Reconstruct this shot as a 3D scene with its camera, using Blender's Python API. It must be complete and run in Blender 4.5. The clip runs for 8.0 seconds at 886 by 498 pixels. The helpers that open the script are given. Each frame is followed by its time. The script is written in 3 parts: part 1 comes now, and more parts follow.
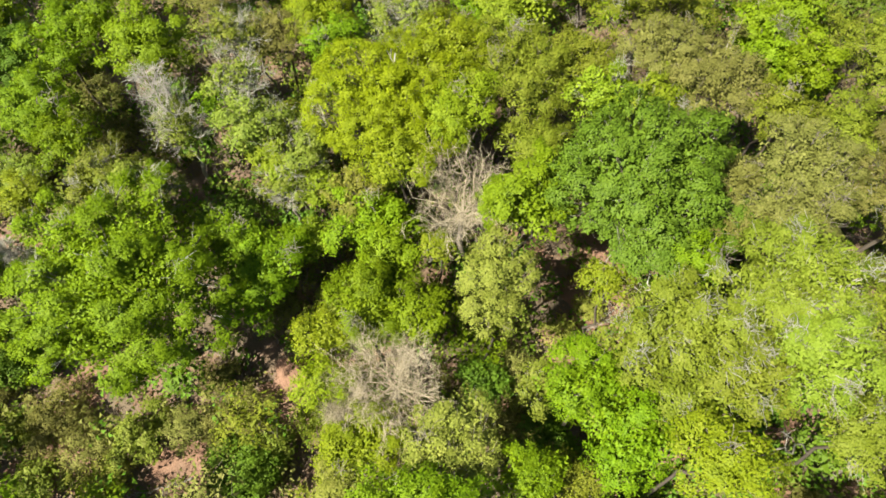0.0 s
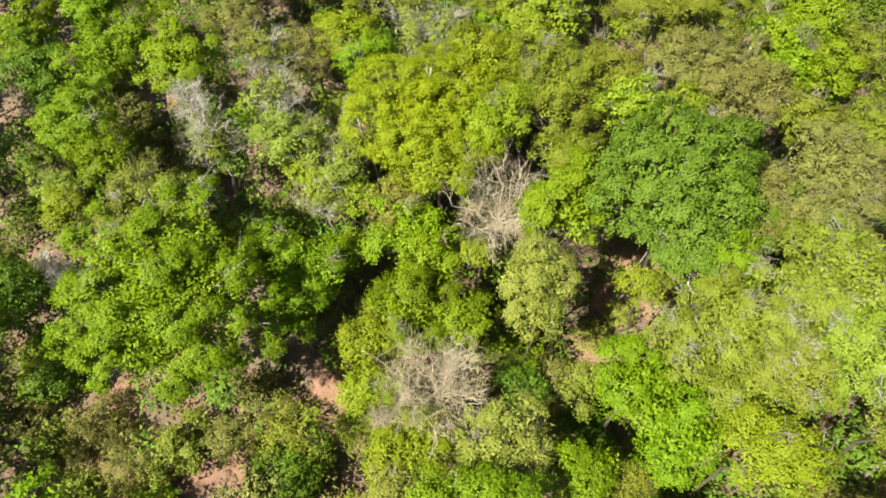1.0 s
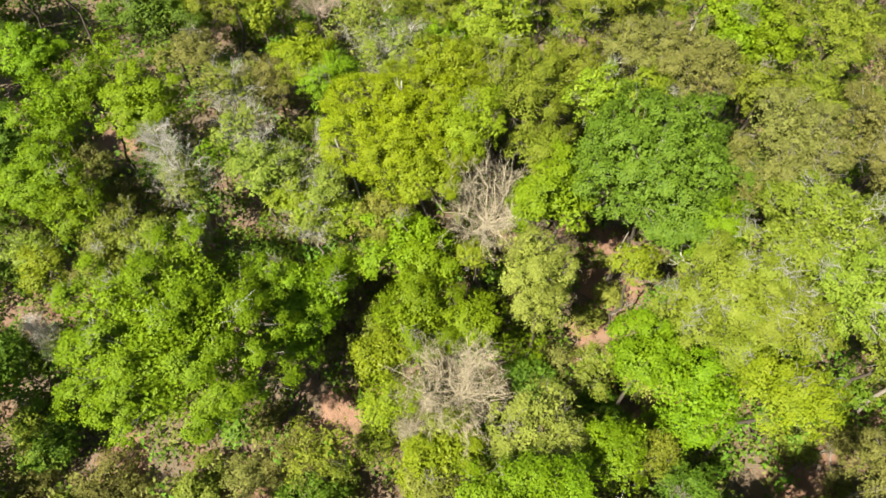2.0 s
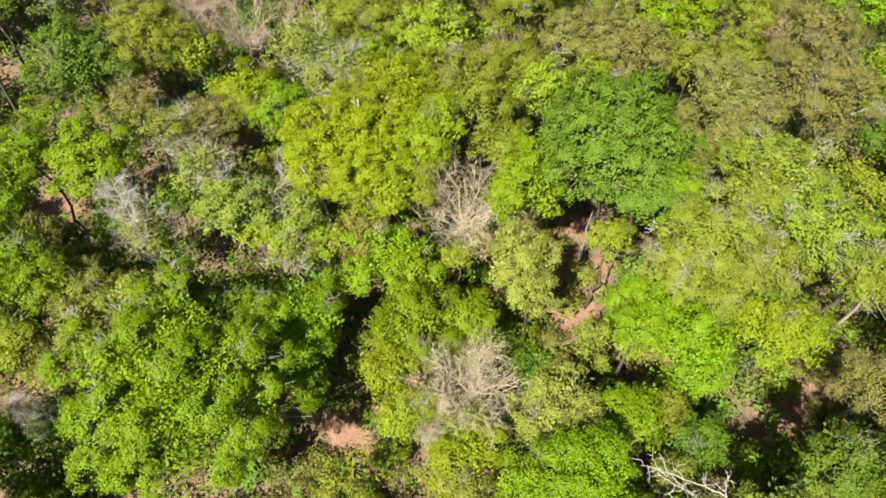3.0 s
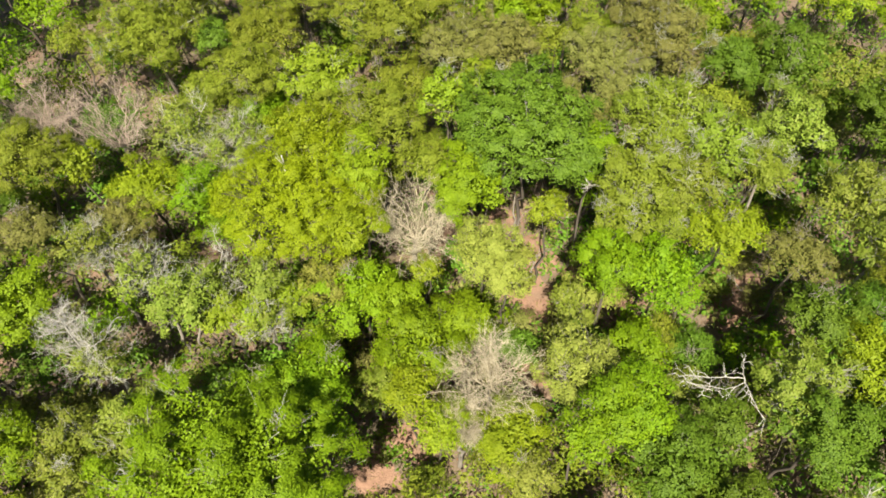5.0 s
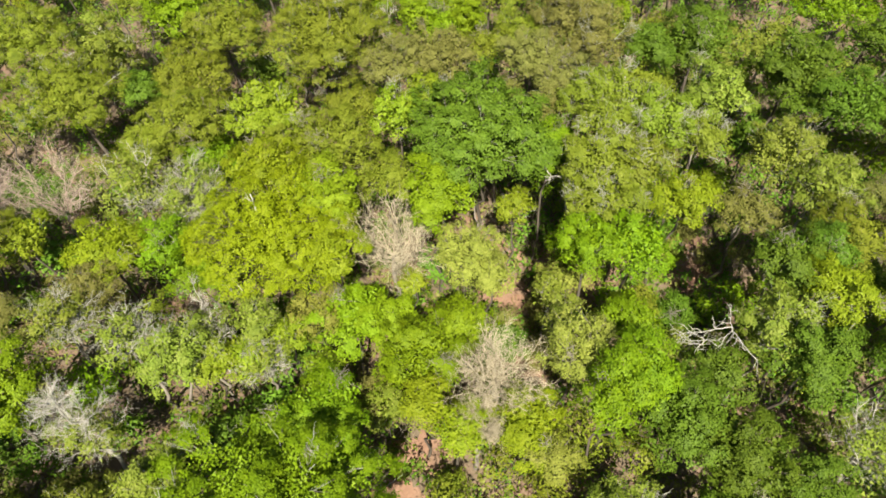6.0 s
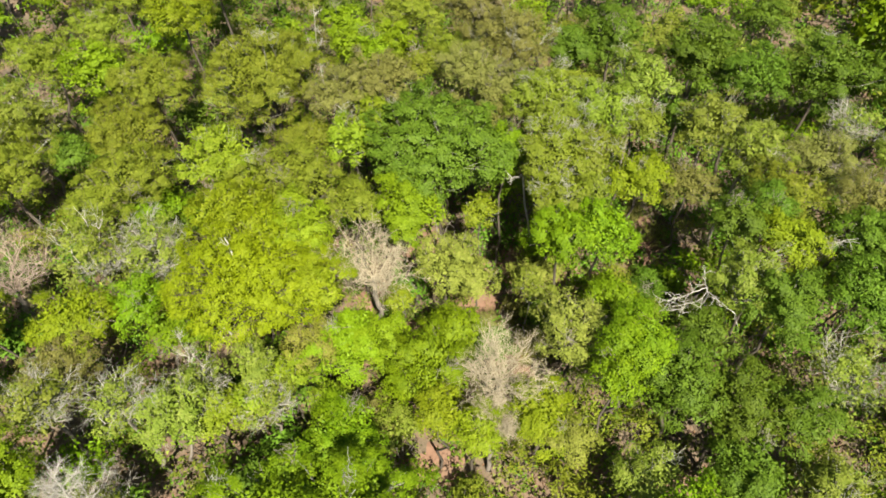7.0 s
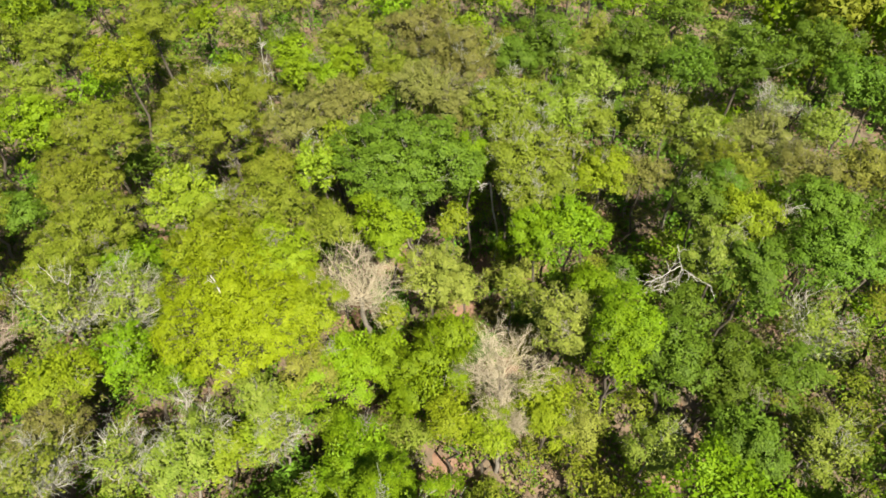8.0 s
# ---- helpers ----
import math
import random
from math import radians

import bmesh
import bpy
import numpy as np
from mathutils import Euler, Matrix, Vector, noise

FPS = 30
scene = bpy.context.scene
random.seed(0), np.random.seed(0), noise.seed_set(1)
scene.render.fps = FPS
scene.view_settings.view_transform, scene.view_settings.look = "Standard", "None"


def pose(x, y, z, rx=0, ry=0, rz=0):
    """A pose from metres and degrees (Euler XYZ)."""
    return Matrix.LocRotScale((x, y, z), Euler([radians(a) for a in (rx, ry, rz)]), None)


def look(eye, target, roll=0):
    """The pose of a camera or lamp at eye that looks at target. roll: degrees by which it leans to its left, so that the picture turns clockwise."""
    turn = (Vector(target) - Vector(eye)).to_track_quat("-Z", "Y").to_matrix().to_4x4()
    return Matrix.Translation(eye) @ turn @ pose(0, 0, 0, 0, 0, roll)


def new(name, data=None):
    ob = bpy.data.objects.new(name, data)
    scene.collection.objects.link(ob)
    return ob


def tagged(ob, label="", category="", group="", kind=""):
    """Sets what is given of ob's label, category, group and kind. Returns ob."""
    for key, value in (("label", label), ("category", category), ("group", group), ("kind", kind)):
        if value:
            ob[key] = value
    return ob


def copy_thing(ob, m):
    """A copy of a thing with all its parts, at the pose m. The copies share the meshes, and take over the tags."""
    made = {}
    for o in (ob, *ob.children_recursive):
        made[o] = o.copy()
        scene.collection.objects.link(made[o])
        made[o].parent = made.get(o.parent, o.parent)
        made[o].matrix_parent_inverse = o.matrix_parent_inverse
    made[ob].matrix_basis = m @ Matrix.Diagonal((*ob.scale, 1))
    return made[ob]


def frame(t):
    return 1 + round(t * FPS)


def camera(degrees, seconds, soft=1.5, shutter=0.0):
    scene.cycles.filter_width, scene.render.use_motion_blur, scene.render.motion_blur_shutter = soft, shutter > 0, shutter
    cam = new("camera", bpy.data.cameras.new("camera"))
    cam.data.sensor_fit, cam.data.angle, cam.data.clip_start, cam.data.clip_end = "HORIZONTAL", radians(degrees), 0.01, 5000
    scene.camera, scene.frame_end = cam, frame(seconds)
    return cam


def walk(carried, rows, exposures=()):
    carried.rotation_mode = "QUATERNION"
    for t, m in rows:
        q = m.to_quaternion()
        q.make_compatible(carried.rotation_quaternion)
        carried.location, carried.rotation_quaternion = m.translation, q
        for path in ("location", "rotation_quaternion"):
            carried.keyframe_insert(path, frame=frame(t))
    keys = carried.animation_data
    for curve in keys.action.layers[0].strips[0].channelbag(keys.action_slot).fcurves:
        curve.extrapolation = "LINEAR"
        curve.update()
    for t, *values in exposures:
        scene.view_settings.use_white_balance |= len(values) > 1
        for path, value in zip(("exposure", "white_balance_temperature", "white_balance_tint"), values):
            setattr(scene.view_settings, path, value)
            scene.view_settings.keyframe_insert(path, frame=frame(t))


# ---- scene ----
cam = camera(67.4, 8.0, 1.75)
METRES, EYE, TILT, LEAN, TURN = 24.0, 33.2, -61.06, 0.28, 0.0
ROWS = [
    (0.0, 0.0, 0.0, 0.0, 0.0, 0.0, -0.0),
    (0.5, -0.0425, -0.0141, -0.0179, 0.55, 1.28, -1.22),
    (1.0, -0.0899, -0.0266, -0.0294, -0.69, 1.96, 0.86),
    (1.5, -0.1414, -0.0374, -0.0369, -2.84, 2.48, 4.54),
    (3.0, -0.312, -0.0516, -0.0361, -11.38, 2.86, 18.75),
    (3.5, -0.3717, -0.0518, -0.0262, -14.6, 2.46, 23.65),
    (4.0, -0.4314, -0.0487, -0.0118, -18.03, 1.75, 28.48),
    (4.5, -0.4917, -0.0418, 0.0085, -21.8, 0.69, 33.28),
    (6.0, -0.6711, 0.0019, 0.1174, -37.16, -6.81, 47.26),
    (6.5, -0.7271, 0.0255, 0.1654, -44.24, -11.06, 51.47),
    (7.0, -0.7751, 0.0491, 0.2162, -52.0, -16.21, 54.91),
    (7.5, -0.8129, 0.0711, 0.2649, -59.71, -21.64, 57.41),
    (8.0, -0.8431, 0.0929, 0.3109, -67.27, -27.23, 59.18),
]
walk(cam, [(t, pose(0, 0, EYE, TILT, LEAN, TURN) @ pose(METRES * x, METRES * y, METRES * z, 90 + pitch, roll, yaw)) for t, x, y, z, yaw, pitch, roll in ROWS], [(0.0, 2.00, 7200, 10), (8.0, 1.91, 7200, 10)])

# ---- daylight: high sun, clear sky ----
SUN_AZ, SUN_EL = radians(-124.0), radians(54.0)  # azimuth from +y towards +x
sun_way = Vector((math.sin(SUN_AZ) * math.cos(SUN_EL), math.cos(SUN_AZ) * math.cos(SUN_EL), math.sin(SUN_EL)))
world = bpy.data.worlds.new("sky")
scene.world = world
world.use_nodes = True
wn, wl = world.node_tree.nodes, world.node_tree.links
sky = wn.new("ShaderNodeTexSky")
sky.sky_type, sky.sun_disc = "NISHITA", False
sky.sun_elevation, sky.sun_rotation = SUN_EL, SUN_AZ
wl.new(sky.outputs[0], wn["Background"].inputs[0])
wn["Background"].inputs[1].default_value = 0.050
sun = new("sun", bpy.data.lights.new("sun", "SUN"))
sun.data.energy, sun.data.angle, sun.data.color = 5.0, radians(0.55), (1.0, 0.95, 0.86)
sun.matrix_world = look(sun_way * 60, (0, 0, 0))


# ---- materials ----
def material(name):
    m = bpy.data.materials.new(name)
    m.use_nodes = True
    return m, m.node_tree.nodes, m.node_tree.links


def ramp_between(n, l, fac, colours):
    r = n.new("ShaderNodeValToRGB")
    els = r.color_ramp.elements
    while len(els) < len(colours):
        els.new(0.5)
    for i, c in enumerate(colours):
        els[i].position, els[i].color = i / (len(colours) - 1), (*c, 1)
    l.new(fac, r.inputs[0])
    return r.outputs[0]


def leaf_material(name, dark, mid, light, through_share=0.25, rough=0.6):
    """Leaves: every leaf has its own shade, whole sprays drift in tone, light shines through."""
    m, n, l = material(name)
    geo = n.new("ShaderNodeNewGeometry")
    info = n.new("ShaderNodeObjectInfo")
    patch = n.new("ShaderNodeTexNoise")
    patch.inputs["Scale"].default_value, patch.inputs["Detail"].default_value = 2.2, 4
    l.new(geo.outputs["Position"], patch.inputs["Vector"])
    mix = n.new("ShaderNodeMath")
    mix.operation = "MULTIPLY_ADD"
    l.new(patch.outputs["Fac"], mix.inputs[0])
    mix.inputs[1].default_value = 1.0
    sub = n.new("ShaderNodeMath")
    sub.operation = "MULTIPLY_ADD"
    l.new(geo.outputs["Random Per Island"], sub.inputs[0])
    sub.inputs[1].default_value, sub.inputs[2].default_value = 0.34, -0.15
    l.new(sub.outputs[0], mix.inputs[2])
    col = ramp_between(n, l, mix.outputs[0], (dark, mid, light))
    hsv = n.new("ShaderNodeHueSaturation")
    for socket, low, high in (("Hue", 0.488, 0.512), ("Value", 0.86, 1.14)):
        mr = n.new("ShaderNodeMapRange")
        mr.inputs[3].default_value, mr.inputs[4].default_value = low, high
        l.new(info.outputs["Random"], mr.inputs[0])
        l.new(mr.outputs[0], hsv.inputs[socket])
    l.new(col, hsv.inputs["Color"])
    bsdf = n["Principled BSDF"]
    l.new(hsv.outputs[0], bsdf.inputs["Base Color"])
    bsdf.inputs["Roughness"].default_value = rough
    bsdf.inputs["Specular IOR Level"].default_value = 0.11
    trans = n.new("ShaderNodeBsdfTranslucent")
    warm = n.new("ShaderNodeMix")
    warm.data_type, warm.blend_type = "RGBA", "MULTIPLY"
    warm.inputs["Factor"].default_value = 1.0
    warm.inputs["B"].default_value = (1.45, 1.35, 0.4, 1)
    l.new(hsv.outputs[0], warm.inputs["A"])
    l.new(warm.outputs["Result"], trans.inputs[0])
    both = n.new("ShaderNodeMixShader")
    both.inputs[0].default_value = through_share
    l.new(bsdf.outputs[0], both.inputs[1])
    l.new(trans.outputs[0], both.inputs[2])
    l.new(both.outputs[0], n["Material Output"].inputs[0])
    return m


def bark_material(name, dark, light, scale=9.0):
    m, n, l = material(name)
    co = n.new("ShaderNodeTexCoord")
    big, fine = n.new("ShaderNodeTexNoise"), n.new("ShaderNodeTexNoise")
    big.inputs["Scale"].default_value, fine.inputs["Scale"].default_value = scale * 0.15, scale
    big.inputs["Detail"].default_value, fine.inputs["Detail"].default_value = 4, 6
    add = n.new("ShaderNodeMath")
    add.operation = "MULTIPLY_ADD"
    add.inputs[1].default_value = 0.6
    scaled = n.new("ShaderNodeMath")
    scaled.operation = "MULTIPLY"
    scaled.inputs[1].default_value = 0.5
    for tex in (big, fine):
        l.new(co.outputs["Object"], tex.inputs["Vector"])
    l.new(fine.outputs["Fac"], scaled.inputs[0])
    l.new(big.outputs["Fac"], add.inputs[0])
    l.new(scaled.outputs[0], add.inputs[2])
    mid = tuple((a + b) / 2 for a, b in zip(dark, light))
    l.new(ramp_between(n, l, add.outputs[0], (dark, mid, light)), n["Principled BSDF"].inputs["Base Color"])
    n["Principled BSDF"].inputs["Roughness"].default_value = 0.9
    n["Principled BSDF"].inputs["Specular IOR Level"].default_value = 0.2
    bump = n.new("ShaderNodeBump")
    bump.inputs["Strength"].default_value, bump.inputs["Distance"].default_value = 0.6, 0.03
    l.new(fine.outputs["Fac"], bump.inputs["Height"])
    l.new(bump.outputs[0], n["Principled BSDF"].inputs["Normal"])
    return m


def soil_material(name, colours, fine_colours, litter_from, litter_to):
    """Earth under the trees: broad patches, clods and litter, with fine relief."""
    m, n, l = material(name)
    co = n.new("ShaderNodeTexCoord")
    texs = []
    for scale, detail in ((0.5, 4), (1.3, 6), (14.0, 8)):
        tex = n.new("ShaderNodeTexNoise")
        tex.inputs["Scale"].default_value, tex.inputs["Detail"].default_value = scale, detail
        l.new(co.outputs["Object"], tex.inputs["Vector"])
        texs.append(tex)
    earth = ramp_between(n, l, texs[1].outputs["Fac"], colours)
    litter = ramp_between(n, l, texs[2].outputs["Fac"], fine_colours)
    mix = n.new("ShaderNodeMix")
    mix.data_type = "RGBA"
    share = n.new("ShaderNodeMapRange")
    share.inputs[1].default_value, share.inputs[2].default_value = litter_from, litter_to
    l.new(texs[0].outputs["Fac"], share.inputs[0])
    l.new(share.outputs[0], mix.inputs["Factor"])
    l.new(earth, mix.inputs["A"])
    l.new(litter, mix.inputs["B"])
    l.new(mix.outputs["Result"], n["Principled BSDF"].inputs["Base Color"])
    n["Principled BSDF"].inputs["Roughness"].default_value = 0.95
    bump = n.new("ShaderNodeBump")
    bump.inputs["Strength"].default_value, bump.inputs["Distance"].default_value = 0.8, 0.08
    l.new(texs[2].outputs["Fac"], bump.inputs["Height"])
    l.new(bump.outputs[0], n["Principled BSDF"].inputs["Normal"])
    return m


LEAF = {
    "green": leaf_material("green_leaves", (0.035, 0.073, 0.003), (0.085, 0.147, 0.004), (0.143, 0.211, 0.009)),
    "clumped": leaf_material("fresh_green_leaves", (0.038, 0.070, 0.002), (0.088, 0.141, 0.004), (0.144, 0.202, 0.009)),
    "dark": leaf_material("dark_green_leaves", (0.028, 0.064, 0.005), (0.060, 0.117, 0.009), (0.097, 0.165, 0.017), 0.20),
    "deep": leaf_material("deep_green_leaves", (0.022, 0.047, 0.004), (0.052, 0.094, 0.007), (0.090, 0.140, 0.016), 0.22),
    "lime": leaf_material("yellow_green_leaves", (0.057, 0.088, 0.003), (0.115, 0.157, 0.006), (0.182, 0.221, 0.016)),
    "flat": leaf_material("bright_yellow_green_leaves", (0.080, 0.102, 0.002), (0.128, 0.158, 0.004), (0.178, 0.202, 0.009)),
    "vivid": leaf_material("vivid_green_leaves", (0.043, 0.083, 0.003), (0.099, 0.168, 0.005), (0.152, 0.228, 0.013)),
    "sparse": leaf_material("lime_leaves", (0.062, 0.104, 0.006), (0.118, 0.172, 0.009), (0.182, 0.228, 0.025)),
    "olive": leaf_material("olive_leaves", (0.048, 0.072, 0.007), (0.100, 0.129, 0.010), (0.164, 0.186, 0.025), 0.20, 0.65),
    "bronze": leaf_material("bronze_leaves", (0.048, 0.055, 0.011), (0.101, 0.109, 0.024), (0.170, 0.168, 0.054), 0.18, 0.7),
    "pale": leaf_material("pale_leaves", (0.066, 0.084, 0.012), (0.128, 0.149, 0.023), (0.200, 0.212, 0.050), 0.20, 0.65),
    "greygreen": leaf_material("grey_green_leaves", (0.043, 0.069, 0.007), (0.100, 0.137, 0.015), (0.183, 0.206, 0.047), 0.20, 0.6),
    "twiggy": leaf_material("pale_yellow_green_leaves", (0.053, 0.078, 0.007), (0.104, 0.145, 0.012), (0.168, 0.204, 0.035)),
    "litter": leaf_material("dry_leaves", (0.05, 0.028, 0.015), (0.12, 0.07, 0.04), (0.22, 0.15, 0.09), 0.1, 0.8),
    "grass": leaf_material("dry_grass", (0.07, 0.07, 0.02), (0.14, 0.125, 0.045), (0.22, 0.19, 0.09), 0.2, 0.8),
}
BARK = {
    "brown": bark_material("brown_bark", (0.030, 0.025, 0.019), (0.092, 0.080, 0.064)),
    "grey": bark_material("grey_bark", (0.07, 0.062, 0.05), (0.22, 0.20, 0.17)),
    "pale": bark_material("pale_bark", (0.10, 0.102, 0.082), (0.28, 0.282, 0.235)),
    "white": bark_material("bleached_wood", (0.15, 0.147, 0.125), (0.37, 0.36, 0.315)),
    "tan": bark_material("tan_twigs", (0.17, 0.148, 0.10), (0.40, 0.36, 0.255)),
    "rust": bark_material("rusty_twigs", (0.135, 0.108, 0.082), (0.33, 0.27, 0.215)),
}
SOIL = soil_material("forest_soil", ((0.06, 0.036, 0.023), (0.12, 0.074, 0.048), (0.18, 0.115, 0.077)), ((0.035, 0.027, 0.017), (0.085, 0.066, 0.042), (0.15, 0.12, 0.08)), 0.34, 0.56)
RED_EARTH = soil_material("red_earth", ((0.08, 0.044, 0.027), (0.15, 0.086, 0.055), (0.215, 0.135, 0.094)), ((0.05, 0.033, 0.021), (0.11, 0.072, 0.046), (0.18, 0.127, 0.088)), 0.5, 0.72)


# ---- mesh helpers ----
def mesh_from(name, verts, faces, smooth=False, lean=None):
    """A mesh from numpy arrays; faces all have the same number of corners. lean: a normal for each vertex."""
    me = bpy.data.meshes.new(name)
    verts, faces = np.asarray(verts, np.float32), np.asarray(faces, np.int32)
    me.vertices.add(len(verts))
    me.vertices.foreach_set("co", verts.ravel())
    me.loops.add(faces.size)
    me.loops.foreach_set("vertex_index", faces.ravel())
    me.polygons.add(len(faces))
    me.polygons.foreach_set("loop_start", np.arange(0, faces.size, faces.shape[1], dtype=np.int32))
    me.update(calc_edges=True)
    if smooth:
        me.polygons.foreach_set("use_smooth", np.ones(len(faces), bool))
    if lean is not None:
        me.normals_split_custom_set_from_vertices(lean.astype(np.float32))
    return me


def part(name, me, mat, parent, label=""):
    """Links a mesh as one part of a thing."""
    ob = new(name, me)
    me.materials.append(mat)
    ob.parent = parent
    return tagged(ob, label)


def unit(v):
    return v / np.maximum(np.linalg.norm(v, axis=-1, keepdims=True), 1e-9)


def prisms(p0, p1, r0, r1, sides=5):
    """Tapered round rods from p0 to p1, one each: vertices and four-cornered faces."""
    p0, p1 = np.asarray(p0, float), np.asarray(p1, float)
    r0, r1 = np.broadcast_to(r0, len(p0)), np.broadcast_to(r1, len(p0))
    axis = unit(p1 - p0)
    side = unit(np.cross(axis, np.where(np.abs(axis[:, 2:3]) > 0.9, [[1.0, 0, 0]], [[0, 0, 1.0]])))
    other = np.cross(axis, side)
    a = np.arange(sides) * 2 * math.pi / sides
    ring = np.cos(a)[None, :, None] * side[:, None] + np.sin(a)[None, :, None] * other[:, None]
    v = np.concatenate([p0[:, None] + ring * r0[:, None, None], p1[:, None] + ring * r1[:, None, None]], 1)
    i = np.arange(sides)
    f = np.stack([i, (i + 1) % sides, (i + 1) % sides + sides, i + sides], 1)
    f = (np.arange(len(p0)) * 2 * sides)[:, None, None] + f[None]
    return v.reshape(-1, 3), f.reshape(-1, 4)


def bent(rng, a, b, bend, steps):
    """Points of a crooked line from a to b."""
    a, b = np.asarray(a, float), np.asarray(b, float)
    s = np.linspace(0, 1, steps + 1)[:, None]
    size = np.linalg.norm(b - a)
    off = rng.normal(0, bend * size, (steps + 1, 3)) * (s * (1 - s) * 4)
    sag = np.array([0, 0, 1.0]) * bend * size * (s * (1 - s) * 2)
    return a + (b - a) * s + off + sag


def rods(lines, sides=5):
    """Crooked tapering rods, each one closed skin, from a list of (points, first radius, last radius)."""
    vs, fs, n = [], [], 0
    i = np.arange(sides)
    a = i * 2 * math.pi / sides
    for k in sorted({len(pts) for pts, _, _ in lines}):
        same = [line for line in lines if len(line[0]) == k]
        p = np.stack([np.asarray(line[0], float) for line in same])
        s = np.linspace(0, 1, k)[None]
        r = np.array([line[1] for line in same])[:, None] * (1 - s) + np.array([line[2] for line in same])[:, None] * s
        along = unit(np.gradient(p, axis=1))
        mean = np.abs(p[:, -1] - p[:, 0])
        away = np.eye(3)[np.argmin(mean, axis=1)][:, None]
        side = unit(np.cross(along, np.broadcast_to(away, along.shape)))
        other = np.cross(along, side)
        ring = np.cos(a)[None, None, :, None] * side[:, :, None] + np.sin(a)[None, None, :, None] * other[:, :, None]
        v = p[:, :, None] + ring * r[:, :, None, None]
        row = np.stack([i, (i + 1) % sides, (i + 1) % sides + sides, i + sides], 1)
        f = (np.arange(len(same)) * k * sides)[:, None, None, None] + (np.arange(k - 1) * sides)[None, :, None, None] + row[None, None]
        vs.append(v.reshape(-1, 3)), fs.append(f.reshape(-1, 4) + n)
        n += v.size // 3
    return np.concatenate(vs), np.concatenate(fs)


def leaves(rng, at, facing, length, width, fine=False):
    """Leaves: folded kites of two faces, or, for fine foliage, slender leaflets of one."""
    n = len(at)
    facing = unit(facing)
    along = unit(np.cross(facing, unit(rng.normal(size=(n, 3)))))
    across = np.cross(along, facing)
    length = length * rng.uniform(0.6, 1.3, (n, 1))
    width = width * rng.uniform(0.7, 1.25, (n, 1))
    fold = facing * width * 0.35
    if fine:
        v = np.stack([at - along * length * 0.5, at + across * width * 0.55 + along * length * 0.1, at + along * length * 0.5 + fold - across * width * 0.4], 1)
        return v.reshape(-1, 3), np.arange(3 * n).reshape(-1, 3)
    v = np.stack([at - along * length * 0.5, at + across * width * 0.5 + fold, at + along * length * 0.5 - fold * 0.6, at - across * width * 0.5 + fold], 1)
    base = np.arange(n)[:, None] * 4
    f = np.concatenate([base + [0, 1, 2], base + [0, 2, 3]], 1).reshape(-1, 3)
    return v.reshape(-1, 3), f


def lobed(rng, count):
    """A crown's uneven outline: radius by direction."""
    ph, am, k = rng.uniform(0, 6.28, count), rng.uniform(0.04, 0.11, count), rng.integers(2, 7, count)
    ez = rng.uniform(0.0, 2.5, count)
    return lambda az, el: 1 + sum(a * np.cos(kk * az + p + z * el) for a, kk, p, z in zip(am, k, ph, ez))


# leaf length and width, size of the lobes, how flat the crown is, how far it hangs, leaves by radius squared, lobes, unevenness, gaps, bark, fine leaflets
HABIT = {
    "green": dict(leaf=(0.094, 0.076), puff=0.78, flat=0.80, skirt=1.1, many=3300, lobes=1.45, rough=0.32, gap=0.06, bark="brown", fine=True),
    "dark": dict(leaf=(0.120, 0.096), puff=0.52, flat=0.55, skirt=1.1, many=4100, lobes=3.2, rough=0.10, gap=0.0, bark="brown", fine=True),
    "deep": dict(leaf=(0.100, 0.082), puff=0.72, flat=0.80, skirt=1.2, many=3050, lobes=1.5, rough=0.34, gap=0.07, bark="brown", fine=True),
    "clumped": dict(leaf=(0.084, 0.070), puff=0.74, flat=0.42, skirt=1.0, many=4950, lobes=1.6, rough=0.13, gap=0.02, bark="brown", fine=True),
    "lime": dict(leaf=(0.112, 0.070), puff=0.62, flat=0.55, skirt=1.2, many=3300, lobes=2.2, rough=0.14, gap=0.02, bark="brown", fine=True),
    "flat": dict(leaf=(0.084, 0.054), puff=0.38, flat=0.40, skirt=1.2, many=6250, lobes=4.2, rough=0.06, gap=0.0, bark="brown", fine=True),
    "vivid": dict(leaf=(0.112, 0.092), puff=0.62, flat=0.95, skirt=1.1, many=3050, lobes=1.7, rough=0.3, gap=0.05, bark="brown", fine=True),
    "sparse": dict(leaf=(0.118, 0.092), puff=0.46, flat=0.85, skirt=1.3, many=2450, lobes=1.6, rough=0.35, gap=0.14, bark="brown", fine=True),
    "olive": dict(leaf=(0.098, 0.052), puff=0.60, flat=0.58, skirt=1.2, many=4000, lobes=2.0, rough=0.20, gap=0.03, bark="brown", fine=True),
    "bronze": dict(leaf=(0.094, 0.048), puff=0.60, flat=0.62, skirt=1.2, many=3800, lobes=1.9, rough=0.24, gap=0.06, bark="brown", fine=True),
    "pale": dict(leaf=(0.100, 0.066), puff=0.46, flat=0.80, skirt=1.0, many=3400, lobes=2.2, rough=0.18, gap=0.03, bark="brown", fine=True),
    "twiggy": dict(leaf=(0.108, 0.070), puff=0.62, flat=0.62, skirt=1.2, many=3050, lobes=2.0, rough=0.24, gap=0.05, bark="brown", fine=True),
    "greygreen": dict(leaf=(0.110, 0.080), puff=0.52, flat=0.90, skirt=1.3, many=2450, lobes=1.5, rough=0.30, gap=0.10, bark="grey", fine=True),
}
